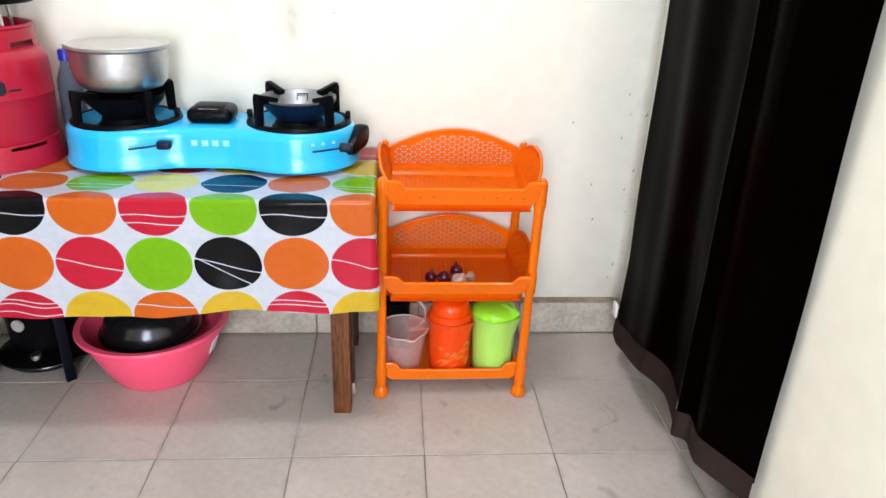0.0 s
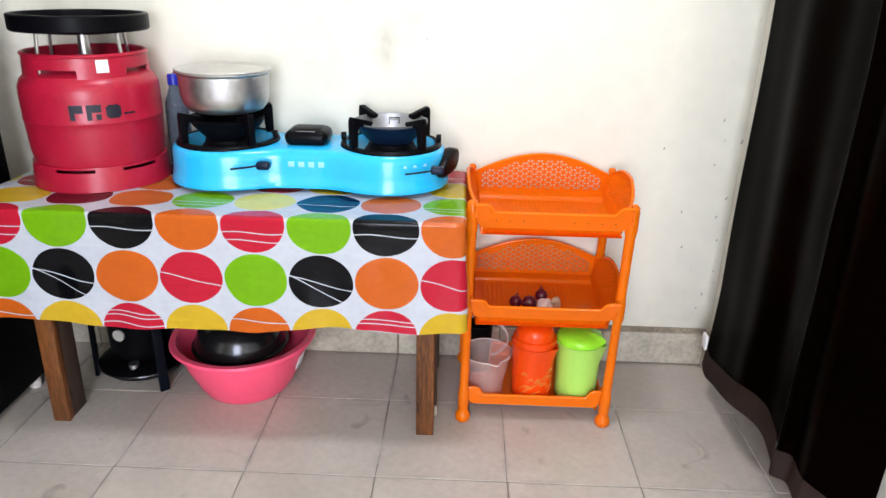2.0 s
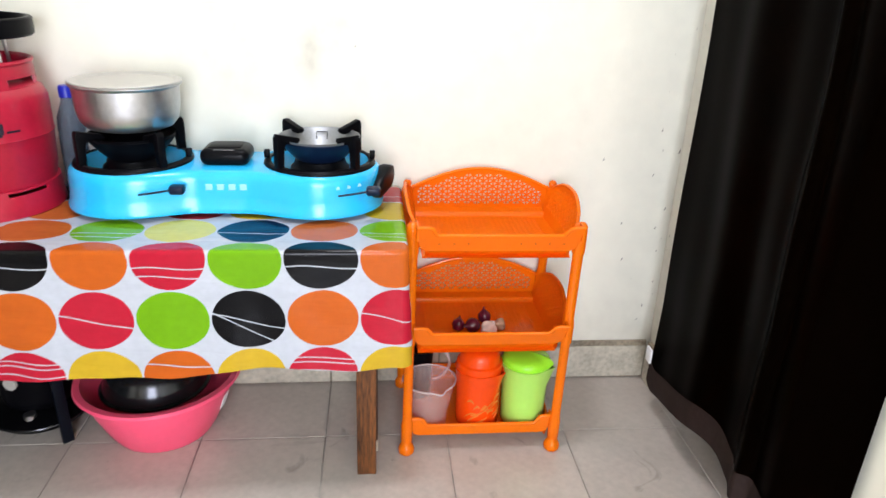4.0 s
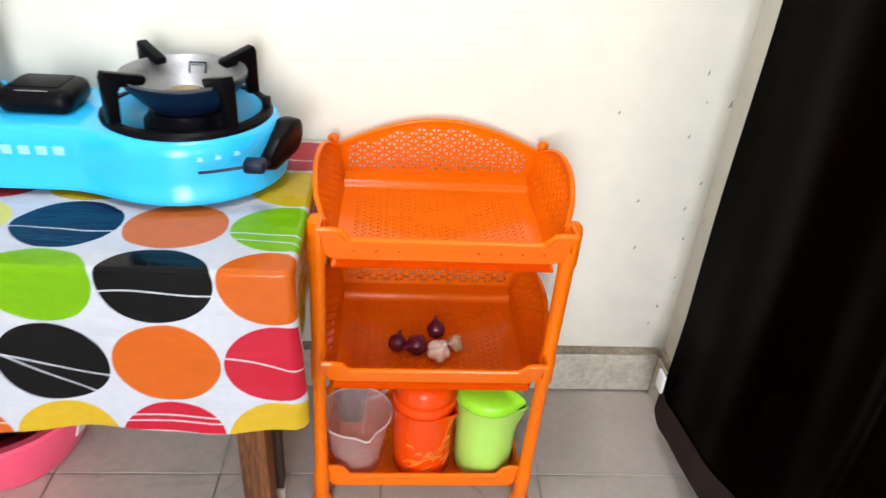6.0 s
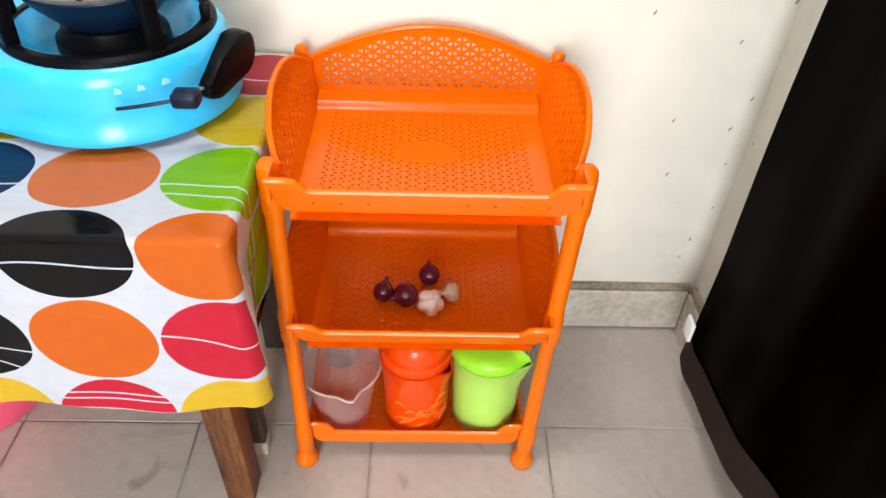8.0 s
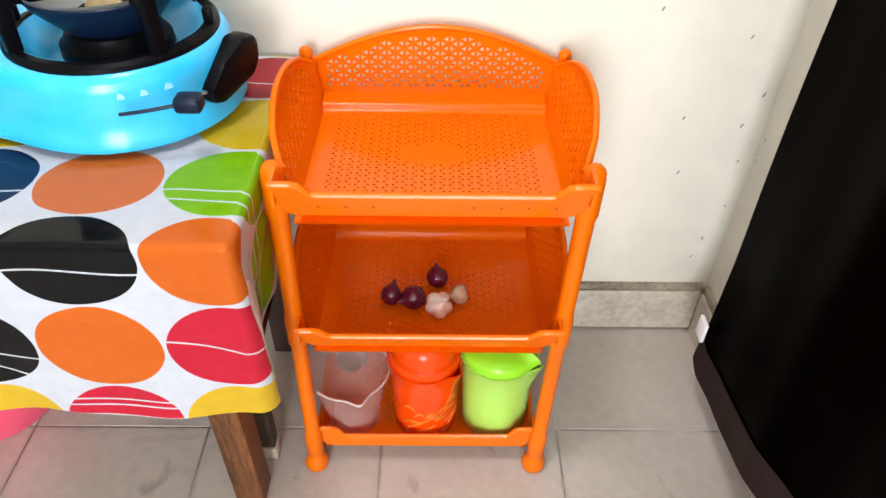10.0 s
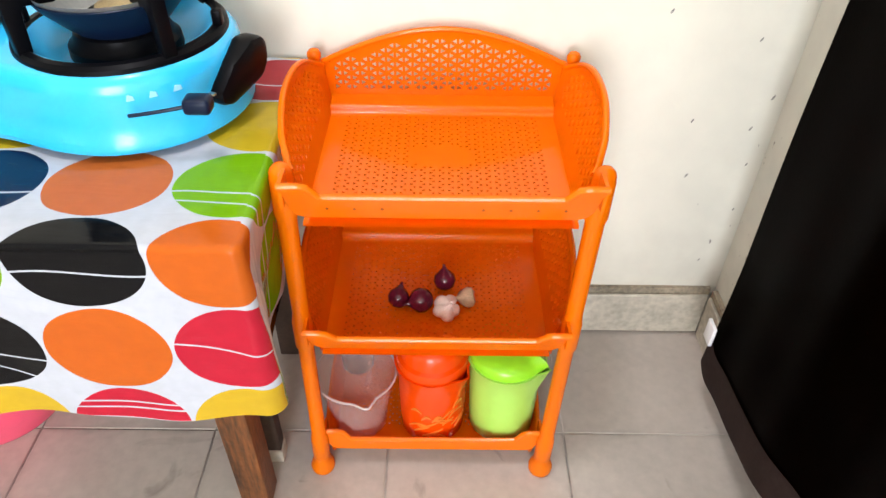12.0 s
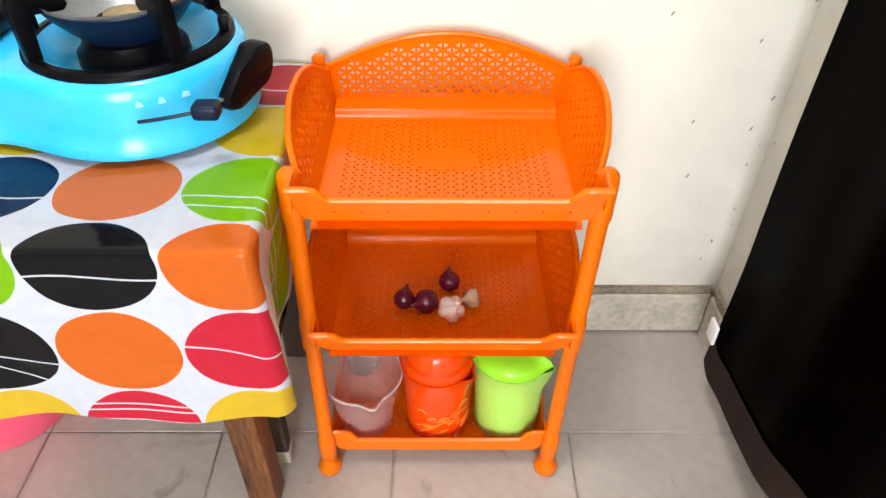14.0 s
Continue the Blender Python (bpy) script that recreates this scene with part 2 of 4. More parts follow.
M_GARLIC = mat("garlic_skin", (0.90, 0.86, 0.78), 0.5, var=0.15, scale=45, bump=0.3, bscale=120)
M_LEG = mat("blue_black_enamel", (0.0025, 0.004, 0.008), 0.4, var=0.3, scale=15, spec=0.15)
M_WOOD = mat("stained_rough_wood", (0.15, 0.050, 0.011), 0.55, var=0.9, scale=28, bump=0.5, bscale=70, grain=0.12)
# dark wood, also used to paint the shaded side of the front leg
M_WOODD = mat("darker_wood", (0.05, 0.03, 0.02), 0.65, var=0.4, scale=14, bump=0.4, bscale=80)
M_FRIDGE = mat("black_appliance_enamel", (0.0018, 0.0018, 0.0022), 0.4, var=0.2, scale=6, spec=0.03)
M_CAP = mat("blue_cap_plastic", (0.01, 0.02, 0.35), 0.35, var=0.08)
M_FRAME = mat("white_window_frame", (0.75, 0.75, 0.74), 0.45, var=0.05)


def let_light_through(m, share):
    """Thin moulded plastic: part of the light that falls on it comes out at the other side."""
    nt = m.node_tree
    b = nt.nodes["Principled BSDF"]
    tl = nt.nodes.new("ShaderNodeBsdfTranslucent")
    mx = nt.nodes.new("ShaderNodeMixShader")
    mx.inputs[0].default_value = share
    nt.links.new(b.inputs["Base Color"].links[0].from_socket, tl.inputs["Color"])
    nt.links.new(b.outputs[0], mx.inputs[1])
    nt.links.new(tl.outputs[0], mx.inputs[2])
    nt.links.new(mx.outputs[0], nt.nodes["Material Output"].inputs["Surface"])


let_light_through(M_ORANGE, 0.30)
let_light_through(M_REDORANGE, 0.12)
let_light_through(M_GREEN, 0.10)


def clear_plastic(name, colour, alpha, rough):
    m = mat(name, colour, rough, var=0.05, scale=8)
    nt = m.node_tree
    out = nt.nodes["Material Output"]
    tr = nt.nodes.new("ShaderNodeBsdfTransparent")
    tr.inputs[0].default_value = (min(1, colour[0] * 1.05), min(1, colour[1] * 1.05), min(1, colour[2] * 1.05), 1)
    mx = nt.nodes.new("ShaderNodeMixShader")
    mx.inputs[0].default_value = alpha
    nt.links.new(tr.outputs[0], mx.inputs[1])
    nt.links.new(nt.nodes["Principled BSDF"].outputs[0], mx.inputs[2])
    nt.links.new(mx.outputs[0], out.inputs["Surface"])
    return m


M_CLEAR = clear_plastic("frosted_clear_plastic", (0.99, 0.87, 0.84), 0.13, 0.2)
M_CLEARRIM = clear_plastic("pale_plastic_rim", (0.97, 0.84, 0.80), 0.42, 0.2)
M_PET = clear_plastic("clear_bottle_plastic", (0.55, 0.60, 0.66), 0.10, 0.08)
M_GLASS = clear_plastic("window_glass", (0.95, 0.97, 0.96), 0.06, 0.02)

PU, PV, U0, V0 = 0.143, 0.1245, -0.067, -0.0773   # print pitch of the cloth and its origin


def cloth_print():
    """Shiny tablecloth: rows of big coloured dots with thin white lines on white."""
    m = mat("dotted_plastic_cloth", (0.8, 0.8, 0.8), 0.14, var=0.02, spec=0.08, bump=0.3, bscale=9, coat=0.2)
    m.node_tree.nodes["Principled BSDF"].inputs["Coat Roughness"].default_value = 0.07
    nt = m.node_tree
    nd, ln = nt.nodes, nt.links
    b = nd["Principled BSDF"]
    uv = nd.new("ShaderNodeUVMap")
    uv.uv_map = "UVMap"
    wob = nd.new("ShaderNodeTexNoise")
    wob.inputs["Scale"].default_value, wob.inputs["Detail"].default_value = 7, 1
    ln.new(uv.outputs[0], wob.inputs["Vector"])
    sw = nd.new("ShaderNodeSeparateColor")
    ln.new(wob.outputs["Color"], sw.inputs[0])
    sep = nd.new("ShaderNodeSeparateXYZ")
    ln.new(uv.outputs[0], sep.inputs[0])
    u = math_node(nt, "DIVIDE", math_node(nt, "SUBTRACT", sep.outputs["X"], U0), PU)
    v = math_node(nt, "DIVIDE", math_node(nt, "SUBTRACT", sep.outputs["Y"], V0), PV)
    cu, cv = math_node(nt, "FLOOR", u), math_node(nt, "FLOOR", v)
    fu, fv = math_node(nt, "FRACT", u), math_node(nt, "FRACT", v)
    du = math_node(nt, "ADD", math_node(nt, "SUBTRACT", fu, 0.5), math_node(nt, "MULTIPLY", math_node(nt, "SUBTRACT", sw.outputs[0], 0.5), 0.10))
    dv = math_node(nt, "ADD", math_node(nt, "SUBTRACT", fv, 0.5), math_node(nt, "MULTIPLY", math_node(nt, "SUBTRACT", sw.outputs[1], 0.5), 0.10))
    r = math_node(nt, "SQRT", math_node(nt, "ADD", math_node(nt, "MULTIPLY", du, du), math_node(nt, "MULTIPLY", dv, dv)))
    dot = math_node(nt, "LESS_THAN", r, 0.486)
    # column 0 is the one at the end of the table, counted towards the other end
    k = math_node(nt, "SUBTRACT", math_node(nt, "MULTIPLY", cu, -1.0), 1.0)
    pos = math_node(nt, "DIVIDE", math_node(nt, "ADD", k, 2.5), 12.0)
    # n and p have reflections painted in; q, m and c are duller tones
    pal = {"o": (0.50, 0.100, 0.010), "r": (0.44, 0.014, 0.032), "g": (0.145, 0.36, 0.004), "k": (0.003, 0.003, 0.004), "y": (0.52, 0.34, 0.018), "n": (0.004, 0.014, 0.045), "d": (0.08, 0.006, 0.01), "p": (0.55, 0.52, 0.12), "w": (0.70, 0.72, 0.75), "q": (0.47, 0.115, 0.022), "m": (0.44, 0.32, 0.015), "c": (0.33, 0.028, 0.035)}
    rows = {-2: ("yoyryoyryoyr", {"r": 3, "o": 1}), -1: ("kgrokgrokgro", {"r": 1, "k": 2}), 0: ("gwokgrokgrok", {"k": 1, "r": 2}),
            1: ("kggqnpgqdygk", {"g": 2, "n": 1}), 2: ("cmmqmcmqmcmq", {"c": 1}), 3: ("gqckgqckgqck", {"c": 1, "k": 1})}
    col, alpha = None, None
    for row, (letters, marks) in rows.items():
        ramp = nd.new("ShaderNodeValToRGB")
        ramp.color_ramp.interpolation = "CONSTANT"
        el = ramp.color_ramp.elements
        while len(el) < 12:
            el.new(0.5)
        for i, ch in enumerate(letters):
            el[i].position = i / 12
        for i, ch in enumerate(letters):
            el[i].color = (*pal[ch], marks.get(ch, 0) / 3)
        ln.new(pos, ramp.inputs[0])
        if col is None:
            col, alpha = ramp.outputs[0], ramp.outputs[1]
        else:
            here = math_node(nt, "COMPARE", cv, float(row), 0.1)
            col = mix_colour(nt, here, col, ramp.outputs[0])
            alpha = math_node(nt, "ADD", math_node(nt, "MULTIPLY", alpha, math_node(nt, "SUBTRACT", 1.0, here)), math_node(nt, "MULTIPLY", ramp.outputs[1], here))
    slanted = math_node(nt, "COMPARE", cv, -1.0, 0.1)
    low = math_node(nt, "COMPARE", cv, -2.0, 0.1)
    slope = math_node(nt, "ADD", math_node(nt, "MULTIPLY", slanted, 0.22), 0.03)
    base = math_node(nt, "ADD", dv, math_node(nt, "MULTIPLY", slope, du))
    base = math_node(nt, "SUBTRACT", base, math_node(nt, "ADD", math_node(nt, "MULTIPLY", low, 0.34), math_node(nt, "MULTIPLY", slanted, 0.10)))
    base = math_node(nt, "ADD", base, math_node(nt, "MULTIPLY", math_node(nt, "SINE", math_node(nt, "MULTIPLY", du, 6.0)), 0.018))
    white = None
    for need, off, tilt in ((0.2, 0.13, 0.0), (0.5, 0.28, 0.35), (0.9, 0.05, 0.0)):
        d = math_node(nt, "ABSOLUTE", math_node(nt, "ADD", math_node(nt, "ADD", base, off), math_node(nt, "MULTIPLY", math_node(nt, "MULTIPLY", du, slanted), tilt)))
        ln_ = math_node(nt, "MULTIPLY", math_node(nt, "LESS_THAN", d, 0.0095), math_node(nt, "GREATER_THAN", alpha, need))
        white = ln_ if white is None else math_node(nt, "MAXIMUM", white, ln_)
    inked = math_node(nt, "MULTIPLY", dot, math_node(nt, "SUBTRACT", 1.0, white))
    fine = nd.new("ShaderNodeTexNoise")
    fine.inputs["Scale"].default_value, fine.inputs["Detail"].default_value = 60, 5
    ln.new(uv.outputs[0], fine.inputs["Vector"])
    shade = nd.new("ShaderNodeHueSaturation")
    mr = nd.new("ShaderNodeMapRange")
    mr.inputs["To Min"].default_value, mr.inputs["To Max"].default_value = 0.88, 1.08
    ln.new(fine.outputs["Fac"], mr.inputs["Value"])
    ln.new(mr.outputs[0], shade.inputs["Value"])
    ln.new(mix_colour(nt, inked, (0.47, 0.495, 0.55), col), shade.inputs["Color"])
    ln.new(shade.outputs[0], b.inputs["Base Color"])
    # wrinkles that run along the table
    mp = nd.new("ShaderNodeMapping")
    mp.inputs["Scale"].default_value = (5, 26, 1)
    ln.new(uv.outputs[0], mp.inputs["Vector"])
    nw = nd.new("ShaderNodeTexNoise")
    nw.inputs["Scale"].default_value, nw.inputs["Detail"].default_value, nw.inputs["Distortion"].default_value = 1.0, 4, 0.6
    ln.new(mp.outputs[0], nw.inputs["Vector"])
    bw = nd.new("ShaderNodeBump")
    bw.inputs["Strength"].default_value, bw.inputs["Distance"].default_value = 0.5, 0.006
    ln.new(nw.outputs["Fac"], bw.inputs["Height"])
    ln.new(b.inputs["Normal"].links[0].from_socket, bw.inputs["Normal"])
    ln.new(bw.outputs[0], b.inputs["Normal"])
    return m


M_CLOTH = cloth_print()


# ---- mesh helpers ----
def part(name, bm, material, parent=None, label="", smooth=True):
    me = bpy.data.meshes.new(name)
    bm.normal_update()
    bm.to_mesh(me)
    bm.free()
    me.materials.append(material)
    if smooth:
        for p in me.polygons:
            p.use_smooth = True
        me.set_sharp_from_angle(angle=radians(38))
    ob = new(name, me)
    if parent is not None:
        ob.parent = parent
    if label:
        ob["label"] = label
    return ob


def thing(name, at, label, category, group="", kind="", rz=0.0):
    ob = new(name)
    ob.matrix_world = pose(*at, 0, 0, rz)
    return tagged(ob, label, category, group, kind)


def box(x0, x1, y0, y1, z0, z1, bevel=0.0, seg=2, bm=None):
    bm2 = bmesh.new()
    bmesh.ops.create_cube(bm2, size=1)
    for v in bm2.verts:
        v.co = Vector(((x0 + x1) / 2 + v.co.x * (x1 - x0), (y0 + y1) / 2 + v.co.y * (y1 - y0), (z0 + z1) / 2 + v.co.z * (z1 - z0)))
    if bevel:
        bmesh.ops.bevel(bm2, geom=bm2.edges[:], offset=bevel, segments=seg, affect="EDGES", profile=0.5)
    if bm is None:
        return bm2
    join(bm, bm2)
    return bm


def join(bm, other):
    me = bpy.data.meshes.new("tmp")
    other.to_mesh(me)
    other.free()
    bm.from_mesh(me)
    bpy.data.meshes.remove(me)
    return bm


def lathe(profile, n=40, at=(0, 0, 0), bm=None, shape=None):
    """Turn (radius, z) pairs about z. shape(angle, radius, z) may bend the result."""
    bm = bm or bmesh.new()
    rings = []
    for r, z in profile:
        ring = []
        if r < 1e-5:
            ring = [bm.verts.new((at[0], at[1], at[2] + z))] * n
        else:
            for i in range(n):
                a = 2 * math.pi * i / n
                rr, zz = shape(a, r, z) if shape else (r, z)
                ring.append(bm.verts.new((at[0] + rr * math.cos(a), at[1] + rr * math.sin(a), at[2] + zz)))
        rings.append(ring)
    for a, b in zip(rings, rings[1:]):
        for i in range(n):
            j = (i + 1) % n
            vs = []
            for v in (a[i], a[j], b[j], b[i]):
                if v not in vs:
                    vs.append(v)
            if len(vs) > 2:
                try:
                    bm.faces.new(vs)
                except ValueError:
                    pass
    return bm


def tube(points, r, n=10, bm=None, closed=False):
    """A round bar along points; r a number or one per point."""
    bm = bm or bmesh.new()
    pts = [Vector(p) for p in points]
    rs = r if isinstance(r, (list, tuple)) else [r] * len(pts)
    rings = []
    up = Vector((0, 0, 1))
    for i, p in enumerate(pts):
        if closed:
            d = pts[(i + 1) % len(pts)] - pts[i - 1]
        else:
            d = pts[min(i + 1, len(pts) - 1)] - pts[max(i - 1, 0)]
        d.normalize()
        side = d.cross(up)
        if side.length < 0.05:
            side = d.cross(Vector((0, 1, 0)))
        side.normalize()
        w = side.cross(d)
        rings.append([bm.verts.new(p + rs[i] * (math.cos(2 * math.pi * k / n) * side + math.sin(2 * math.pi * k / n) * w)) for k in range(n)])
    pairs = list(zip(rings, rings[1:])) + ([(rings[-1], rings[0])] if closed else [])
    for a, b in pairs:
        for k in range(n):
            bm.faces.new((a[k], a[(k + 1) % n], b[(k + 1) % n], b[k]))
    if not closed:
        bm.faces.new(rings[0][::-1])
        bm.faces.new(rings[-1])
    return bm


def slab(outline, origin, ax, ay, depth, bm=None, bevel=0.0):
    """A plate of a 2D outline: origin + u*ax + v*ay, with thickness depth (a vector)."""
    b = bmesh.new()
    o, ax, ay, dv = Vector(origin), Vector(ax), Vector(ay), Vector(depth)
    lo = [b.verts.new(o + u * ax + v * ay) for u, v in outline]
    hi = [b.verts.new(vv.co + dv) for vv in lo]
    b.faces.new(lo[::-1])
    b.faces.new(hi)
    n = len(lo)
    for i in range(n):
        b.faces.new((lo[i], lo[(i + 1) % n], hi[(i + 1) % n], hi[i]))
    bmesh.ops.recalc_face_normals(b, faces=b.faces[:])
    if bevel:
        bmesh.ops.bevel(b, geom=b.edges[:], offset=bevel, segments=2, affect="EDGES", profile=0.5)
    if bm is None:
        return b
    return join(bm, b)


def perforated(u0, u1, v0, v1, side, place, inside, clamp, thick, hole=0.5, solid=None):
    """A thin sheet of triangles, each with a triangular hole, over a region of (u, v); place maps (u, v, w) to space."""
    verts, faces = [], []
    h = side * math.sqrt(3) / 2
    nu, nv = int((u1 - u0) / h) + 2, int((v1 - v0) / side) + 3
    tris = []
    for i in range(-1, nu):
        for j in range(-1, nv):
            a = (u0 + i * h, v0 + (j + 0.5 * (i % 2)) * side)
            b = (a[0], a[1] + side)
            c = (a[0] + h, a[1] + side / 2)
            d = (a[0] + h, a[1] - side / 2)
            tris += [(a, c, b), (a, d, c)]
    for t in tris:
        if not any(inside(u, v, 0.0) for u, v in t):
            continue
        full = all(inside(u, v, 0.004) for u, v in t)
        q = [clamp(u, v) for u, v in t]
        cu, cv = sum(p[0] for p in t) / 3, sum(p[1] for p in t) / 3
        n0 = len(verts)
        if full and not (solid and solid(cu, cv)):
            inn = [(cu + (p[0] - cu) * hole, cv + (p[1] - cv) * hole) for p in t]
            for w in (thick / 2, -thick / 2):
                verts += [place(*p, w) for p in q] + [place(*p, w) for p in inn]
            for e in range(3):
                f = (e + 1) % 3
                faces += [(n0 + e, n0 + f, n0 + 3 + f, n0 + 3 + e), (n0 + 6 + f, n0 + 6 + e, n0 + 9 + e, n0 + 9 + f), (n0 + 3 + e, n0 + 3 + f, n0 + 9 + f, n0 + 9 + e)]
        else:
            area = (q[1][0] - q[0][0]) * (q[2][1] - q[0][1]) - (q[2][0] - q[0][0]) * (q[1][1] - q[0][1])
            if abs(area) < 1e-8:
                continue
            for w in (thick / 2, -thick / 2):
                verts += [place(*p, w) for p in q]
            faces += [(n0, n0 + 1, n0 + 2), (n0 + 5, n0 + 4, n0 + 3)]
    me = bpy.data.meshes.new("sheet")
    me.from_pydata(verts, [], faces)
    bm = bmesh.new()
    bm.from_mesh(me)
    bpy.data.meshes.remove(me)
    return bm


# ---- the room ----
X0, X1, Y0, Y1, H = ROOM
DOOR = (-0.80, -0.09, 2.08)     # doorway in the east wall: y0, y1, height
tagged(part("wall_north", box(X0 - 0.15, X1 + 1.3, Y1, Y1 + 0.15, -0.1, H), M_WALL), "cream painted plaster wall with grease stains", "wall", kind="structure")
tagged(part("wall_west", box(X0 - 0.15, X0, Y0, Y1, -0.1, H), M_WALL), "cream painted plaster wall", "wall", kind="structure")
bm = box(X1, X1 + 0.15, Y0, DOOR[0], -0.1, H)
box(X1, X1 + 0.15, DOOR[1], Y1, -0.1, H, bm=bm)
box(X1, X1 + 0.15, DOOR[0], DOOR[1], DOOR[2], H, bm=bm)
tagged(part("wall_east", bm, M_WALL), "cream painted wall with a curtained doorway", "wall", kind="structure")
bm = box(X0 - 0.15, WIN[0], Y0 - 0.15, Y0, -0.1, H)
box(WIN[1], X1 + 1.3, Y0 - 0.15, Y0, -0.1, H, bm=bm)
box(WIN[0], WIN[1], Y0 - 0.15, Y0, -0.1, WIN[2], bm=bm)
box(WIN[0], WIN[1], Y0 - 0.15, Y0, WIN[3], H, bm=bm)
tagged(part("wall_south", bm, M_WALL), "cream painted wall with a window", "wall", kind="structure")
tagged(part("wall_passage", box(X1 + 1.3, X1 + 1.45, Y0 - 0.15, Y1 + 0.15, -0.1, H), M_WALL), "cream painted passage wall", "wall", kind="structure")
tagged(part("ceiling", box(X0 - 0.15, X1 + 1.45, Y0 - 0.15, Y1 + 0.15, H, H + 0.1), M_CEIL), "white painted ceiling", "ceiling", kind="structure")
floor = tagged(part("floor", box(X0 - 0.15, X1 + 1.45, Y0 - 0.15, Y1 + 0.15, -0.1, -0.0014), M_GROUT), "floor of worn beige ceramic tiles with dark joints", "floor", kind="structure")
window = thing("window_1", (0, 0, 0), "white framed window with one clear pane", "window", kind="structure")
bm = box(WIN[0], WIN[0] + 0.05, Y0 - 0.12, Y0 - 0.05, WIN[2], WIN[3])
box(WIN[1] - 0.05, WIN[1], Y0 - 0.12, Y0 - 0.05, WIN[2], WIN[3], bm=bm)
box(WIN[0] + 0.05, WIN[1] - 0.05, Y0 - 0.12, Y0 - 0.05, WIN[2], WIN[2] + 0.05, bm=bm)
box(WIN[0] + 0.05, WIN[1] - 0.05, Y0 - 0.12, Y0 - 0.05, WIN[3] - 0.05, WIN[3], bm=bm)
part("window_frame", bm, M_FRAME, window, smooth=False)
pane = part("pane", box(WIN[0] + 0.05, WIN[1] - 0.05, Y0 - 0.09, Y0 - 0.085, WIN[2] + 0.05, WIN[3] - 0.05), M_GLASS, window, smooth=False)
pane.visible_shadow = False
# outside ground
bm = bmesh.new()
bmesh.ops.create_grid(bm, x_segments=1, y_segments=1, size=60)
for v in bm.verts:
    v.co.z = -0.3
    v.co.y -= 20
tagged(part("ground", bm, mat("dry_earth", (0.25, 0.19, 0.13), 0.9, var=0.3, scale=2), smooth=False), "dry bare earth outside", "ground", kind="structure")

# ---- table and its cloth ----
TOP = 0.575
TX0, TX1, TY0 = -1.225, -0.112, -0.428
table = thing("wooden_table", (-0.66, -0.2, 0), "low rough wooden table under a dotted cloth", "table")


def rel(bm, ob):
    """Shift a mesh built in room coordinates to its thing's own origin."""
    bmesh.ops.transform(bm, matrix=ob.matrix_world.inverted(), verts=bm.verts[:])
    return bm


part("tabletop", rel(box(TX0 + 0.01, TX1 - 0.008, TY0 + 0.01, 0.0, TOP - 0.03, TOP - 0.003, 0.003), table), M_WOOD, table)
for x0, x1, y0, y1 in ((-0.219, -0.176, -0.384, -0.335), (-1.118, -1.076, -0.384, -0.362), (-0.219, -0.176, -0.07, -0.02), (-1.118, -1.052, -0.07, -0.02)):
    bm = box(x0, x1, y0, y1, 0.0, TOP - 0.03, 0.003)
    if x0 < -1:
        for v in bm.verts:
            v.co.x -= 0.012 * (1 - v.co.z / TOP)     # this pair splays outwards a little
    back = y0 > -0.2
    part("leg", rel(bm, table), M_WOODD if back else M_WOOD, table, "dark back leg" if back else "rough brown wooden leg")
# rear part of the left front leg; its side's shade is in the dark colour
bm = box(-1.117, -1.077, -0.361, -0.302, 0.0, TOP - 0.03, 0.003)
for v in bm.verts:
    v.co.x -= 0.012 * (1 - v.co.z / TOP)
part("leg_board", rel(bm, table), M_WOODD, table, "rear part of the front leg, coloured dark as its shaded side")
part("rail", rel(box(-1.052, -0.219, -0.375, -0.35, TOP - 0.12, TOP - 0.03, 0.003), table), M_WOOD, table)
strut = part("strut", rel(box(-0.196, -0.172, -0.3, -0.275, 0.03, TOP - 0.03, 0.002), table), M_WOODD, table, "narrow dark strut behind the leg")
part("strut_foot", rel(box(-0.198, -0.170, -0.302, -0.273, 0.0, 0.03, 0.002), table), mat("pale_bare_wood", (0.5, 0.44, 0.36), 0.7, var=0.2), strut)


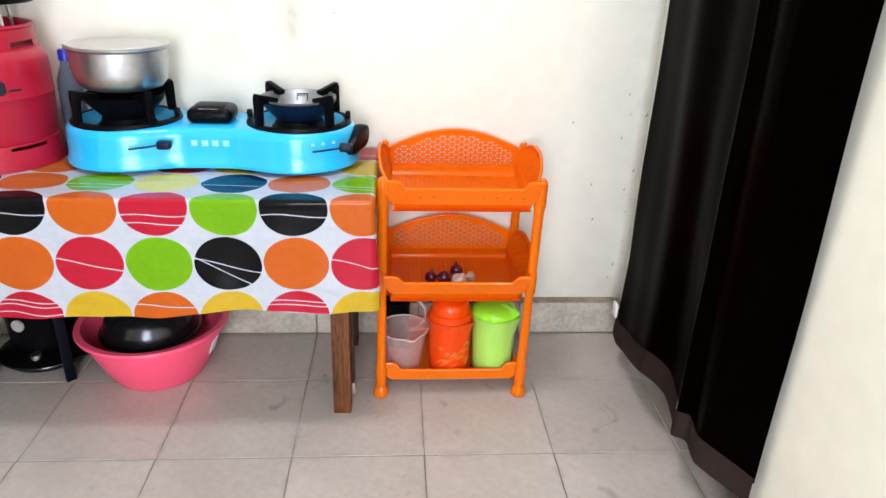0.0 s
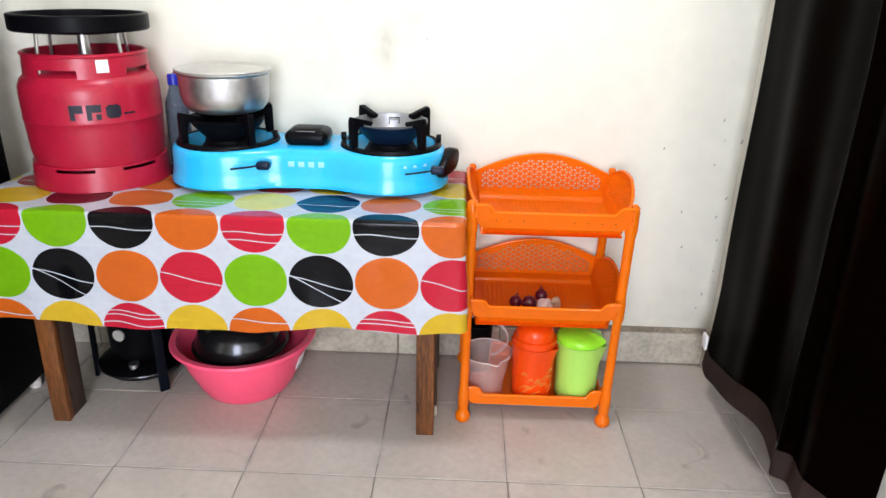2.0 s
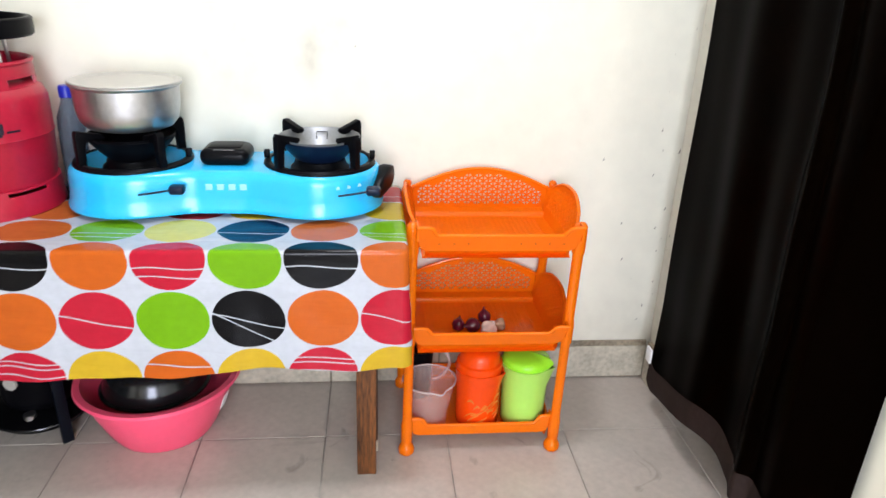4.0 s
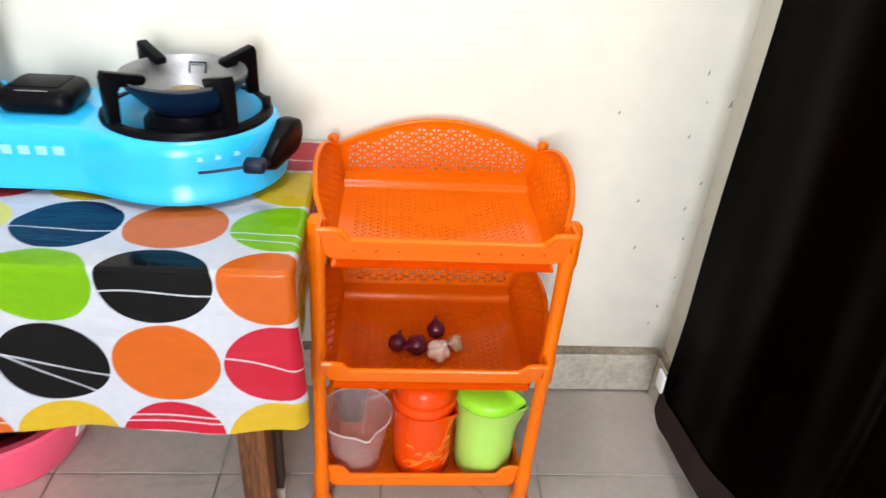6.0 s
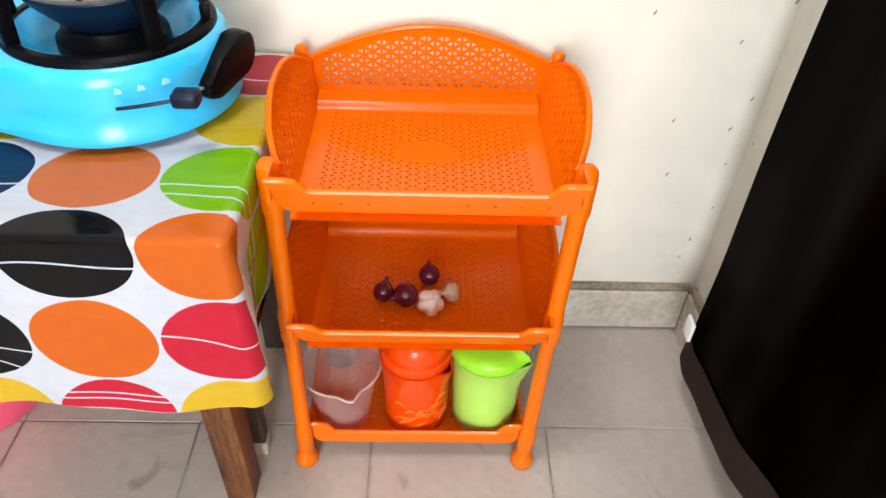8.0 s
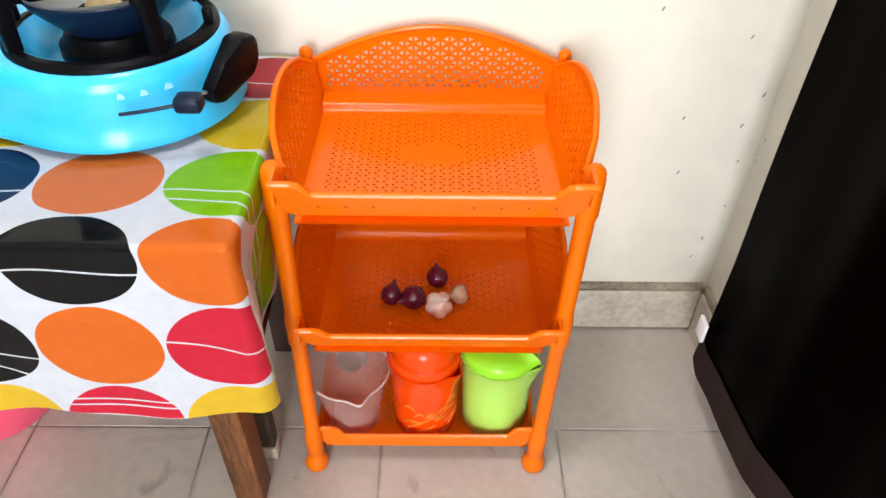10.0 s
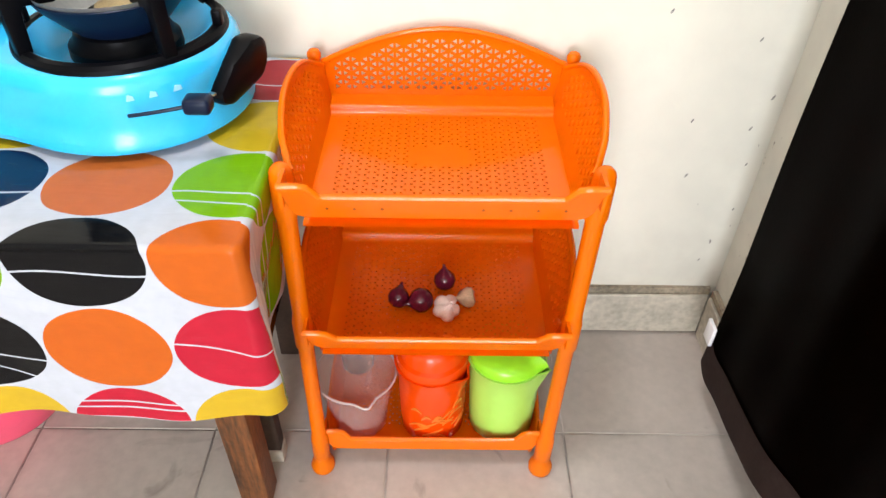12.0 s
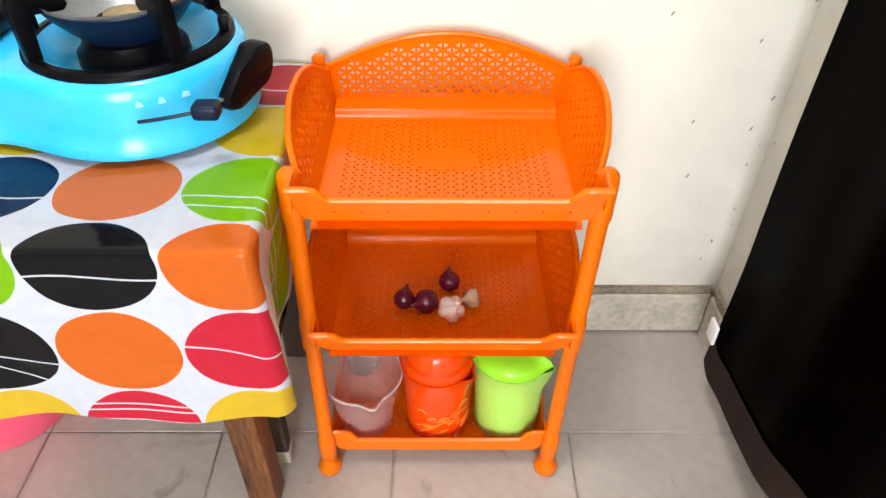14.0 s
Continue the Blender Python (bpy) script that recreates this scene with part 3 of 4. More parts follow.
def tablecloth():
    bm = bmesh.new()
    uvl = bm.loops.layers.uv.new("UVMap")
    # path of the skirt, from the far end along the front, round the corner and back
    n1, nc, n2 = 90, 8, 30
    R = 0.012
    path = []
    for i in range(n1 + 1):
        x = TX0 + (TX1 - R - TX0) * i / n1
        path.append((x, TY0, 0.0, -1.0, x))
    for i in range(1, nc):
        a = -math.pi / 2 + math.pi / 2 * i / nc
        path.append((TX1 - R + R * math.cos(a), TY0 + R + R * math.sin(a), math.cos(a), math.sin(a), TX1 - R + (a + math.pi / 2) * R))
    ub = TX1 - R + R * math.pi / 2
    for i in range(n2 + 1):
        y = TY0 + R + (-0.012 - TY0 - R) * i / n2
        path.append((TX1, y, 1.0, 0.0, ub + (y - TY0 - R)))
    r = 0.009
    prof = []
    for i in range(7):
        a = math.pi / 2 * (1 - i / 6)
        prof.append((-r + r * math.cos(a), TOP - r + r * math.sin(a), (i / 6 - 0.5) * 0.014))
    for i in range(1, 15):
        prof.append((0.0, None, i / 14))
    rows = []
    for x, y, nx, ny, u in path:
        corner = math.exp(-((u - TX1) / 0.05) ** 2)
        drop = 0.262 + 0.008 * math.sin(u * 7.0 + 0.6) + 0.004 * math.sin(u * 19)
        back = max(0.0, y - TY0 - R) if nx > 0.99 else 0.0
        drop -= 0.07 * min(1, back / 0.12) if back else 0.0
        f = 1 - math.atan2(-ny, nx) / (math.pi / 2)      # 0 on the front, 1 on the end
        row = []
        for off, z, s in prof:
            if z is None:
                w = s * (0.004 * math.sin(u * 23 + 1) + 0.003 * math.sin(u * 51)) * 0.7 + 0.013 * s + 0.0010 * math.sin(u * 37 + 8 * s) * math.sin(math.pi * s) + 0.0007 * math.sin(s * 21 + 3 * math.sin(u * 11))
                w -= 0.030 * s * min(1.0, back / 0.05)      # the end is tucked in behind the corner
                off, zz, along = w, TOP - r - s * (drop - r), 0.007 + s * (drop - r)
            else:
                zz, along = z, s
            u2 = min(x, TX1 - R) + f * (R + along)
            v = -(1 - f) * along + f * (y - TY0)
            if ny < -0.01:
                u2, v = u, -along
            row.append((bm.verts.new((x + nx * off, y + ny * off, zz)), (u2, v)))
        rows.append(row)

    def face(quad):
        f = bm.faces.new([q[0] for q in quad])
        for lp, q in zip(f.loops, quad):
            lp[uvl].uv = q[1]

    for a, b in zip(rows, rows[1:]):
        for i in range(len(prof) - 1):
            face((a[i], a[i + 1], b[i + 1], b[i]))
    # the flat top, with slight creases
    nx, ny = 60, 20
    xs = [TX0 + (TX1 - r - TX0) * i / nx for i in range(nx + 1)]
    ys = [TY0 + r + (-0.002 - TY0 - r) * j / ny for j in range(ny + 1)]
    grid = [[(bm.verts.new((x, y, TOP + (0.0007 * math.sin(x * 40 + y * 25) + 0.0006 * math.sin(y * 75 + 2 * math.sin(x * 9)) + 0.0004 * math.sin(x * 110 - y * 30) if 0 < j < ny and i < nx else 0))), (x, y - TY0 - r + 0.007)) for j, y in enumerate(ys)] for i, x in enumerate(xs)]
    for a, b in zip(grid, grid[1:]):
        for j in range(ny):
            face((a[j], b[j], b[j + 1], a[j + 1]))
    bmesh.ops.recalc_face_normals(bm, faces=bm.faces[:])
    ob = part("tablecloth", bm, M_CLOTH)
    for p in ob.data.polygons:
        p.use_smooth = True
    return tagged(ob, "shiny white tablecloth printed with big coloured dots", "tablecloth")


tablecloth()

# ---- two-burner gas stove ----
SX, SY = -0.50, -0.139
stove = thing("gas_stove", (SX, SY, TOP), "sky-blue two-burner table gas stove with black pan supports", "stove")
LOBE, RL = 0.20, 0.137


def bone(scale=0.0):
    """Outline of the stove body seen from above: two round ends joined by a narrower neck."""
    pts = []

    def sdf(x, y):
        d = min(math.hypot(x - LOBE, y), math.hypot(x + LOBE, y)) - RL
        w = max(abs(x) - 0.18, abs(y) - 0.098)
        k = 0.05
        hh = max(k - abs(d - w), 0) / k
        return min(d, w) - hh * hh * k / 4 - scale
    n = 120
    for i in range(n):
        a = 2 * math.pi * i / n
        lo, hi = 0.0, 0.5
        for _ in range(40):
            mid = (lo + hi) / 2
            if sdf(mid * math.cos(a), mid * math.sin(a)) < 0:
                lo = mid
            else:
                hi = mid
        pts.append((lo * math.cos(a), lo * math.sin(a)))
    return pts


bm = bmesh.new()
rings = []
for off, z in ((-0.004, 0.010), (0.004, 0.010), (0.005, 0.016), (0.001, 0.024), (-0.002, 0.045), (-0.003, 0.078), (-0.005, 0.089), (-0.010, 0.096), (-0.017, 0.099)):
    rings.append([bm.verts.new((x, y, z)) for x, y in bone(off)])
for a, b in zip(rings, rings[1:]):
    for i in range(len(a)):
        bm.faces.new((a[i], a[(i + 1) % len(a)], b[(i + 1) % len(a)], b[i]))
bm.faces.new(rings[0][::-1])
edge = [bm.edges.get((rings[-1][i], rings[-1][(i + 1) % len(rings[-1])])) for i in range(len(rings[-1]))]
for sx in (-LOBE, LOBE):
    hole = [bm.verts.new((sx + 0.106 * math.cos(2 * math.pi * i / 48), 0.106 * math.sin(2 * math.pi * i / 48), 0.099)) for i in range(48)]
    edge += [bm.edges.new((hole[i], hole[(i + 1) % 48])) for i in range(48)]
bmesh.ops.triangle_fill(bm, edges=edge, use_beauty=True)
bmesh.ops.recalc_face_normals(bm, faces=bm.faces[:])
part("body", bm, M_BLUE, stove)
for x, y in ((-0.27, -0.08), (0.27, -0.08), (-0.27, 0.08), (0.27, 0.08), (-0.1, -0.085), (0.1, -0.085)):
    part("foot", lathe([(0, 0), (0.012, 0), (0.013, 0.011), (0, 0.011)], 16, (x, y, 0.0)), M_BLACKPL, stove)
ZT = 0.099
for sx in (-LOBE, LOBE):
    ring = part("burner_ring", lathe([(0.1055, 0.001), (0.1065, 0.006), (0.110, 0.0085), (0.118, 0.008), (0.1225, 0.004), (0.1235, -0.002), (0.1055, -0.002)], 56, (sx, 0, ZT)), M_BLACK, stove, "black enamel ring")
    part("drip_bowl", lathe([(0.1085, 0.004), (0.106, 0.0065), (0.101, -0.001), (0.088, -0.018), (0.07, -0.027), (0.055, -0.029), (0.0, -0.029)], 48, (sx, 0, ZT)), M_BLUE, ring, "glossy blue bowl")
    burner = part("burner", lathe([(0.0, -0.028), (0.062, -0.028), (0.066, -0.022), (0.065, -0.010), (0.058, -0.004), (0.055, 0.006), (0.044, 0.012), (0.040, 0.016), (0.036, 0.024), (0.0, 0.026)], 36, (sx, 0, ZT)), M_BLACK, stove)
    part("burner_cap", lathe([(0.0, 0.034), (0.012, 0.034), (0.022, 0.031), (0.024, 0.0255), (0.0, 0.0255)], 28, (sx - 0.002, 0, ZT)), mat("sooty_brass", (0.36, 0.27, 0.14), 0.45, metal=0.7, var=0.4, scale=40), burner)
    cone = [(0.043, 0.010), (0.058, 0.024), (0.078, 0.045), (0.087, 0.058), (0.0895, 0.0595), (0.0885, 0.0565), (0.081, 0.044), (0.061, 0.022), (0.046, 0.008), (0.043, 0.010)]
    pan = part("flame_pan", lathe(cone, 52, (sx, 0, ZT)), M_PAN if sx > 0 else M_BLACK, stove, "grey metal flame pan" if sx > 0 else "dark flame pan")
    part("pan_underside", lathe([(0.0465, 0.0075), (0.0615, 0.0215), (0.0818, 0.0435), (0.0885, 0.0545), (0.0897, 0.0535), (0.083, 0.042), (0.063, 0.0195), (0.048, 0.0055), (0.0465, 0.0075)], 52, (sx, 0, ZT)), M_NAVY if sx > 0 else M_BLACK, pan, "dark enamel underside")
    part("slot", tube([(sx + u, 0.067 + 0.55 * v, ZT + 0.0355 + 0.83 * v) for u, v in ((-0.012, 0), (-0.0125, 0.017), (0.0125, 0.017), (0.012, 0))], 0.0014, 8), M_BLACK, pan, "dark slot edge")
    for i in range(4):
        a = math.pi / 4 + i * math.pi / 2
        c, s = math.cos(a), math.sin(a)
        prof = [(0.105, -0.001), (0.121, -0.001), (0.121, 0.070), (0.117, 0.079), (0.110, 0.077), (0.062, 0.064), (0.060, 0.058), (0.066, 0.052), (0.098, 0.055), (0.102, 0.048)]
        part("pan_support", slab(prof, (sx + s * 0.008, -c * 0.008, ZT), (c, s, 0), (0, 0, 1), (-s * 0.016, c * 0.016, 0), bevel=0.0018), M_BLACK, stove, "black iron pan support")
    for i in range(2):
        a = i * math.pi
        part("lug", box(sx + 0.116 * math.cos(a) - 0.006, sx + 0.116 * math.cos(a) + 0.006, 0.116 * math.sin(a) - 0.006, 0.116 * math.sin(a) + 0.006, ZT + 0.008, ZT + 0.026, 0.002), M_BLACK, ring)
hub = part("centre_cover", box(-0.052, 0.052, -0.052, 0.04, ZT - 0.001, ZT + 0.036, 0.017, 5), M_BLACKPL, stove, "rounded black plastic cover")
part("cover_plate", box(-0.034, 0.034, -0.034, 0.024, ZT + 0.0355, ZT + 0.0375, 0.001), M_BLACK, hub)
part("cover_print", box(-0.022, 0.022, -0.044, -0.040, ZT + 0.0335, ZT + 0.0345), mat("grey_print", (0.22, 0.22, 0.23), 0.5), hub)
for sx in (-LOBE, LOBE):
    wire = [(sx + 0.046 + 0.066 * i / 6, -0.1375 - 0.006 + 0.016 * (i / 6) ** 2 * 0.5, 0.063 + 0.009 * i / 6) for i in range(7)]
    lever = part("lever", tube(wire, 0.0022, 8), M_NAVY, stove, "thin dark control lever")
    part("lever_grip", box(sx + 0.104, sx + 0.134, -0.142, -0.118, 0.062, 0.080, 0.005, 3), M_NAVY, lever)
    for i in range(3):
        dx = 0.04 + 0.022 * i
        yy = -math.sqrt((RL - 0.0028) ** 2 - (dx + 0.006) ** 2)
        part("mark", slab([(-0.005, 0), (0.003, 0), (0.002, 0.005), (-0.003, 0.007)], (sx + dx + 0.006, yy - 0.0012, 0.072), (1, (dx + 0.006) / -yy, 0), (0, 0, 1), (0, 0.002, 0)), M_PALE, stove)
part("side_knob", slab([(-0.008, 0.048), (-0.008, 0.064), (0.022, 0.088), (0.062, 0.103), (0.082, 0.101), (0.091, 0.090), (0.088, 0.066), (0.074, 0.050), (0.01, 0.040)], (0.305, -0.060, -0.008), (0.40, 0.917, 0), (0, 0, 1), (0.0285, -0.0125, 0), bevel=0.008), M_BLACKPL, stove, "chunky black side knob")
part("knob_screw", lathe([(0, 0), (0.005, 0), (0.005, 0.002), (0, 0.0025)], 14, (0.317, -0.0735, 0.0530)), M_STEEL, stove)
# pale lettering on the neck, as plain bars
for i in range(4):
    x = -0.032 + i * 0.0235
    part("print_bar", box(x, x + 0.014, -0.0968, -0.0925, 0.060, 0.073, 0.0005), M_PALE, stove)

# ---- pot on the stove ----
pot = thing("cooking_pot", (SX - LOBE + 0.002, SY, TOP + ZT + 0.0735), "dented aluminium cooking pot on the gas stove", "pot")
part("body", lathe([(0, 0.0), (0.078, 0.0), (0.09, 0.004), (0.102, 0.018), (0.107, 0.04), (0.1095, 0.086), (0.114, 0.089), (0.116, 0.092), (0.114, 0.0935), (0.107, 0.091), (0.104, 0.04), (0.09, 0.008), (0, 0.005)], 56), M_ALU, pot)
lid = part("lid", lathe([(0.1145, 0.0935), (0.116, 0.0975), (0.113, 0.0995), (0.106, 0.0985), (0.101, 0.0955), (0.095, 0.0945), (0.089, 0.0965), (0.0, 0.0975), (0.0, 0.0925), (0.1145, 0.0935)], 56), M_LID, pot, "pale flat aluminium lid")
for ob in pot.children:
    for v in ob.data.vertices:
        v.co = (v.co.x * 0.965, v.co.y * 0.965, v.co.z)

# ---- gas cylinder with a burner on top ----
cyl = thing("gas_cylinder", (-1.02, -0.148, TOP), "red gas cylinder with a slotted collar", "gas cylinder", rz=-54)
part("body", lathe([(0, 0.036), (0.10, 0.038), (0.130, 0.045), (0.145, 0.058), (0.150, 0.085), (0.1525, 0.14), (0.1535, 0.155), (0.155, 0.158), (0.1535, 0.161), (0.154, 0.21), (0.153, 0.23), (0.146, 0.248), (0.125, 0.264), (0.06, 0.278), (0, 0.28)], 72), M_RED, cyl)


def ringwall(r0, r1, z0, z1, gaps, th=0.006, n=144):
    """A round wall from z0 to z1 with slots (angle, half angle, z0, z1) cut through it."""
    bm = bmesh.new()
    zs = sorted({z0, z1, *[g[2] for g in gaps], *[g[3] for g in gaps]})
    cells = [[not any(abs((360 * (i + 0.5) / n - g[0] + 180) % 360 - 180) < g[1] and g[2] < (za + zb) / 2 < g[3] for g in gaps) for za, zb in zip(zs, zs[1:])] for i in range(n)]
    made = {}

    def vert(i, k, d):
        key = (i % n, k, d)
        if key not in made:
            a, r = 2 * math.pi * (i % n) / n, r0 + (r1 - r0) * (zs[k] - z0) / (z1 - z0) - d * th
            made[key] = bm.verts.new((r * math.cos(a), r * math.sin(a), zs[k]))
        return made[key]

    rows = len(zs) - 1
    for i in range(n):
        for k in range(rows):
            if not cells[i][k]:
                continue
            for d in (0, 1):
                bm.faces.new((vert(i, k, d), vert(i + 1, k, d), vert(i + 1, k + 1, d), vert(i, k + 1, d)))
            for kk, near in ((k, k - 1), (k + 1, k + 1)):
                if not (0 <= near < rows and cells[i][near]):
                    bm.faces.new((vert(i, kk, 0), vert(i + 1, kk, 0), vert(i + 1, kk, 1), vert(i, kk, 1)))
            for ii, near in ((i, i - 1), (i + 1, i + 1)):
                if not cells[near % n][k]:
                    bm.faces.new((vert(ii, k, 0), vert(ii, k + 1, 0), vert(ii, k + 1, 1), vert(ii, k, 1)))
    bmesh.ops.recalc_face_normals(bm, faces=bm.faces[:])
    return bm


collar = part("collar", ringwall(0.138, 0.134, 0.240, 0.303, [(-37, 20, 0.256, 0.274), (48, 20, 0.256, 0.274), (138, 20, 0.256, 0.274), (228, 20, 0.256, 0.274)]), M_RED, cyl, "red slotted carrying collar")
part("collar_rim", tube([(0.1325 * math.cos(a), 0.1325 * math.sin(a), 0.303) for a in [2 * math.pi * i / 64 for i in range(64)]], 0.005, 8, closed=True), M_RED, collar)
base = part("foot_ring", ringwall(0.157, 0.151, 0.001, 0.058, [(-32, 17, 0.046, 0.054), (25, 17, 0.046, 0.054), (110, 17, 0.046, 0.054), (210, 17, 0.046, 0.054)]), M_RED, cyl, "red foot ring with slots")
part("valve", lathe([(0, 0.278), (0.022, 0.278), (0.022, 0.292), (0.014, 0.297), (0.012, 0.34), (0, 0.342)], 20), M_STEEL, cyl, "brass grey valve")
part("valve_knob", lathe([(0, 0), (0.014, 0), (0.015, 0.012), (0.009, 0.018), (0, 0.018)], 18, (0.06, -0.02, 0.283)), mat("pale_knob", (0.5, 0.45, 0.4), 0.5), cyl)


def on_cylinder(name, a_deg, wdeg, z0, z1, material, parent, r=0.1572, label="", n=6):
    bm = bmesh.new()
    lo, hi = [], []
    for i in range(n + 1):
        a = radians(a_deg - wdeg / 2 + wdeg * i / n)
        lo.append([bm.verts.new((rr * math.cos(a), rr * math.sin(a), z0)) for rr in (r + 0.0015, r - 0.004)])
        hi.append([bm.verts.new((rr * math.cos(a), rr * math.sin(a), z1)) for rr in (r + 0.0015, r - 0.004)])
    for i in range(n):
        bm.faces.new((lo[i][0], lo[i + 1][0], hi[i + 1][0], hi[i][0]))
        bm.faces.new((hi[i][0], hi[i + 1][0], hi[i + 1][1], hi[i][1]))
        bm.faces.new((lo[i + 1][0], lo[i][0], lo[i][1], lo[i + 1][1]))
    bm.faces.new((lo[0][0], hi[0][0], hi[0][1], lo[0][1]))
    bm.faces.new((hi[n][0], lo[n][0], lo[n][1], hi[n][1]))
    return part(name, bm, material, parent, label)


for a, w, z0, z1 in ((-25, 4, 0.168, 0.202), (-21.5, 10, 0.184, 0.202), (-12, 4, 0.168, 0.202), (-7.5, 10, 0.185, 0.202), (-5, 4, 0.168, 0.181), (7, 12, 0.174, 0.196), (7, 9, 0.170, 0.200), (20, 10, 0.176, 0.180)):
    on_cylinder("print_bar", a, w, z0, z1, M_PRINT, cyl, r=0.1532)
on_cylinder("sticker", 5, 11, 0.268, 0.296, M_WHITELABEL, collar, r=0.1362, label="small white price sticker")
top = part("burner_dish", lathe([(0.145, 0.352), (0.149, 0.356), (0.149, 0.386), (0.146, 0.389), (0.139, 0.389), (0.136, 0.385), (0.134, 0.366), (0.06, 0.352), (0.0, 0.350), (0, 0.342), (0.06, 0.343), (0.145, 0.352)], 64), M_BLACK, cyl, "black iron burner dish on top")
for i in range(4):
    a = radians(30 + i * 90)
    part("dish_leg", tube([(0.115 * math.cos(a), 0.115 * math.sin(a), 0.352), (0.124 * math.cos(a), 0.124 * math.sin(a), 0.262)], 0.004, 8), M_STEEL, cyl)

# ---- water bottle behind the stove ----
bottle = thing("water_bottle", (-0.862, -0.042, TOP), "clear plastic bottle with a blue cap", "bottle")
part("body", lathe([(0, 0.002), (0.026, 0.002), (0.029, 0.008), (0.029, 0.05), (0.027, 0.056), (0.029, 0.062), (0.029, 0.13), (0.027, 0.136), (0.0295, 0.142), (0.027, 0.17), (0.014, 0.205), (0.0125, 0.215), (0.0115, 0.215), (0.013, 0.203), (0.026, 0.168), (0.028, 0.1), (0.028, 0.01), (0, 0.004)], 32), M_PET, bottle)
part("cap", lathe([(0, 0.24), (0.0135, 0.24), (0.0155, 0.237), (0.0155, 0.214), (0, 0.214)], 24), M_CAP, bottle, "blue screw cap")

# ---- under the table ----
basin = thing("basin", (-0.70, -0.172, 0), "pink plastic washing basin on the floor under the table", "basin")
part("bowl", lathe([(0, 0.004), (0.105, 0.004), (0.108, 0.0), (0.114, 0.002), (0.128, 0.024), (0.154, 0.08), (0.171, 0.128), (0.176, 0.147), (0.187, 0.151), (0.191, 0.148), (0.189, 0.1555), (0.174, 0.1545), (0.167, 0.128), (0.150, 0.08), (0.122, 0.024), (0.105, 0.009), (0, 0.009)], 72), M_PINK, basin)
part("sticker", slab([(-0.012, 0), (0.014, 0.002), (0.012, 0.045), (-0.012, 0.04)], (0.1492, -0.0372, 0.075), (0.24, 0.97, 0), (0.32, -0.08, 0.93), (0.0022, -0.0006, 0)), M_WHITELABEL, basin, "torn white sticker")
tagged(part("metal_bowl", lathe([(0.121, 0.0), (0.128, 0.004), (0.128, 0.008), (0.121, 0.010), (0.116, 0.03), (0.104, 0.062), (0.075, 0.086), (0.03, 0.094), (0.0, 0.094), (0, 0.090), (0.073, 0.083), (0.100, 0.06), (0.112, 0.03), (0.116, 0.006), (0.121, 0.0)], 56, (-0.712, -0.168, 0.118)), M_BOWL), "dark metal bowl upside down in the pink basin", "bowl")

kstove = thing("kerosene_stove", (-1.0, -0.135, 0), "small black kerosene stove on the floor under the table", "stove")
part("tank", lathe([(0, 0.018), (0.075, 0.018), (0.105, 0.03), (0.118, 0.045), (0.118, 0.05), (0.1, 0.066), (0.06, 0.075), (0.0, 0.077)], 44), M_FRIDGE, kstove)
part("tank_rim", tube([(0.1185 * math.cos(a), 0.1185 * math.sin(a), 0.048) for a in [2 * math.pi * i / 48 for i in range(48)]], 0.003, 8, closed=True), M_BOWL, kstove, "worn dark rim")
part("chimney", lathe([(0.070, 0.07), (0.078, 0.078), (0.084, 0.1), (0.086, 0.2), (0.094, 0.215), (0.094, 0.24), (0.088, 0.24), (0.082, 0.2), (0.072, 0.09), (0.070, 0.07)], 40), M_BLACK, kstove)
part("filler_cap", lathe([(0, 0.0), (0.014, 0), (0.014, 0.014), (0, 0.016)], 18, (0.01, -0.088, 0.062)), M_STEEL, kstove)
part("dial", lathe([(0, 0), (0.016, 0), (0.016, 0.006), (0, 0.007)], 20, (0, 0, 0)), mat("dull_dial", (0.42, 0.40, 0.36), 0.5), kstove, "pale round dial").matrix_basis = pose(-0.018, -0.084, 0.158, 90, 0, -12)
for i in range(3):
    a = radians(-47 + 120 * i)
    c, s = math.cos(a), math.sin(a)
    strap = [(0.126, 0.0), (0.136, 0.0), (0.130, 0.236), (0.086, 0.240), (0.086, 0.230), (0.121, 0.226)]
    part("leg", slab(strap, (s * 0.0125, -c * 0.0125, 0), (c, s, 0), (0, 0, 1), (-s * 0.025, c * 0.025, 0), bevel=0.0015), M_LEG, kstove, "flat dark blue-black leg")

fridge = thing("fridge", (-1.56, -0.5, 0), "black fridge standing beside the table", "fridge")
part("body", rel(box(-1.86, -1.252, -0.80, -0.165, 0.022, 1.25, 0.008), fridge), M_FRIDGE, fridge)
part("door", rel(box(-1.86, -1.252, -0.855, -0.806, 0.06, 1.25, 0.012, 3), fridge), M_FRIDGE, fridge)
for x, y in ((-1.266, -0.232), (-1.266, -0.74), (-1.84, -0.74), (-1.84, -0.232)):
    part("foot", lathe([(0, 0), (0.015, 0), (0.016, 0.02), (0.01, 0.026), (0, 0.026)], 18, (x + 1.56, y + 0.5, 0)), mat("white_foot_plastic", (0.7, 0.66, 0.6), 0.5), fridge, "white adjustable foot")

# ---- three-tier plastic rack ----
RX, RYF, RYB = 0.074, -0.310, -0.022
rack = thing("plastic_rack", (RX, (RYF + RYB) / 2, 0), "orange three-tier plastic rack with perforated trays", "rack")
YF, YB = RYF - (RYF + RYB) / 2, RYB - (RYF + RYB) / 2
HX = 0.178


def arch(u):
    return 0.008 + 0.049 * max(0.0, math.cos(math.pi / 2 * min(1, abs(u) / 0.165))) ** 0.95


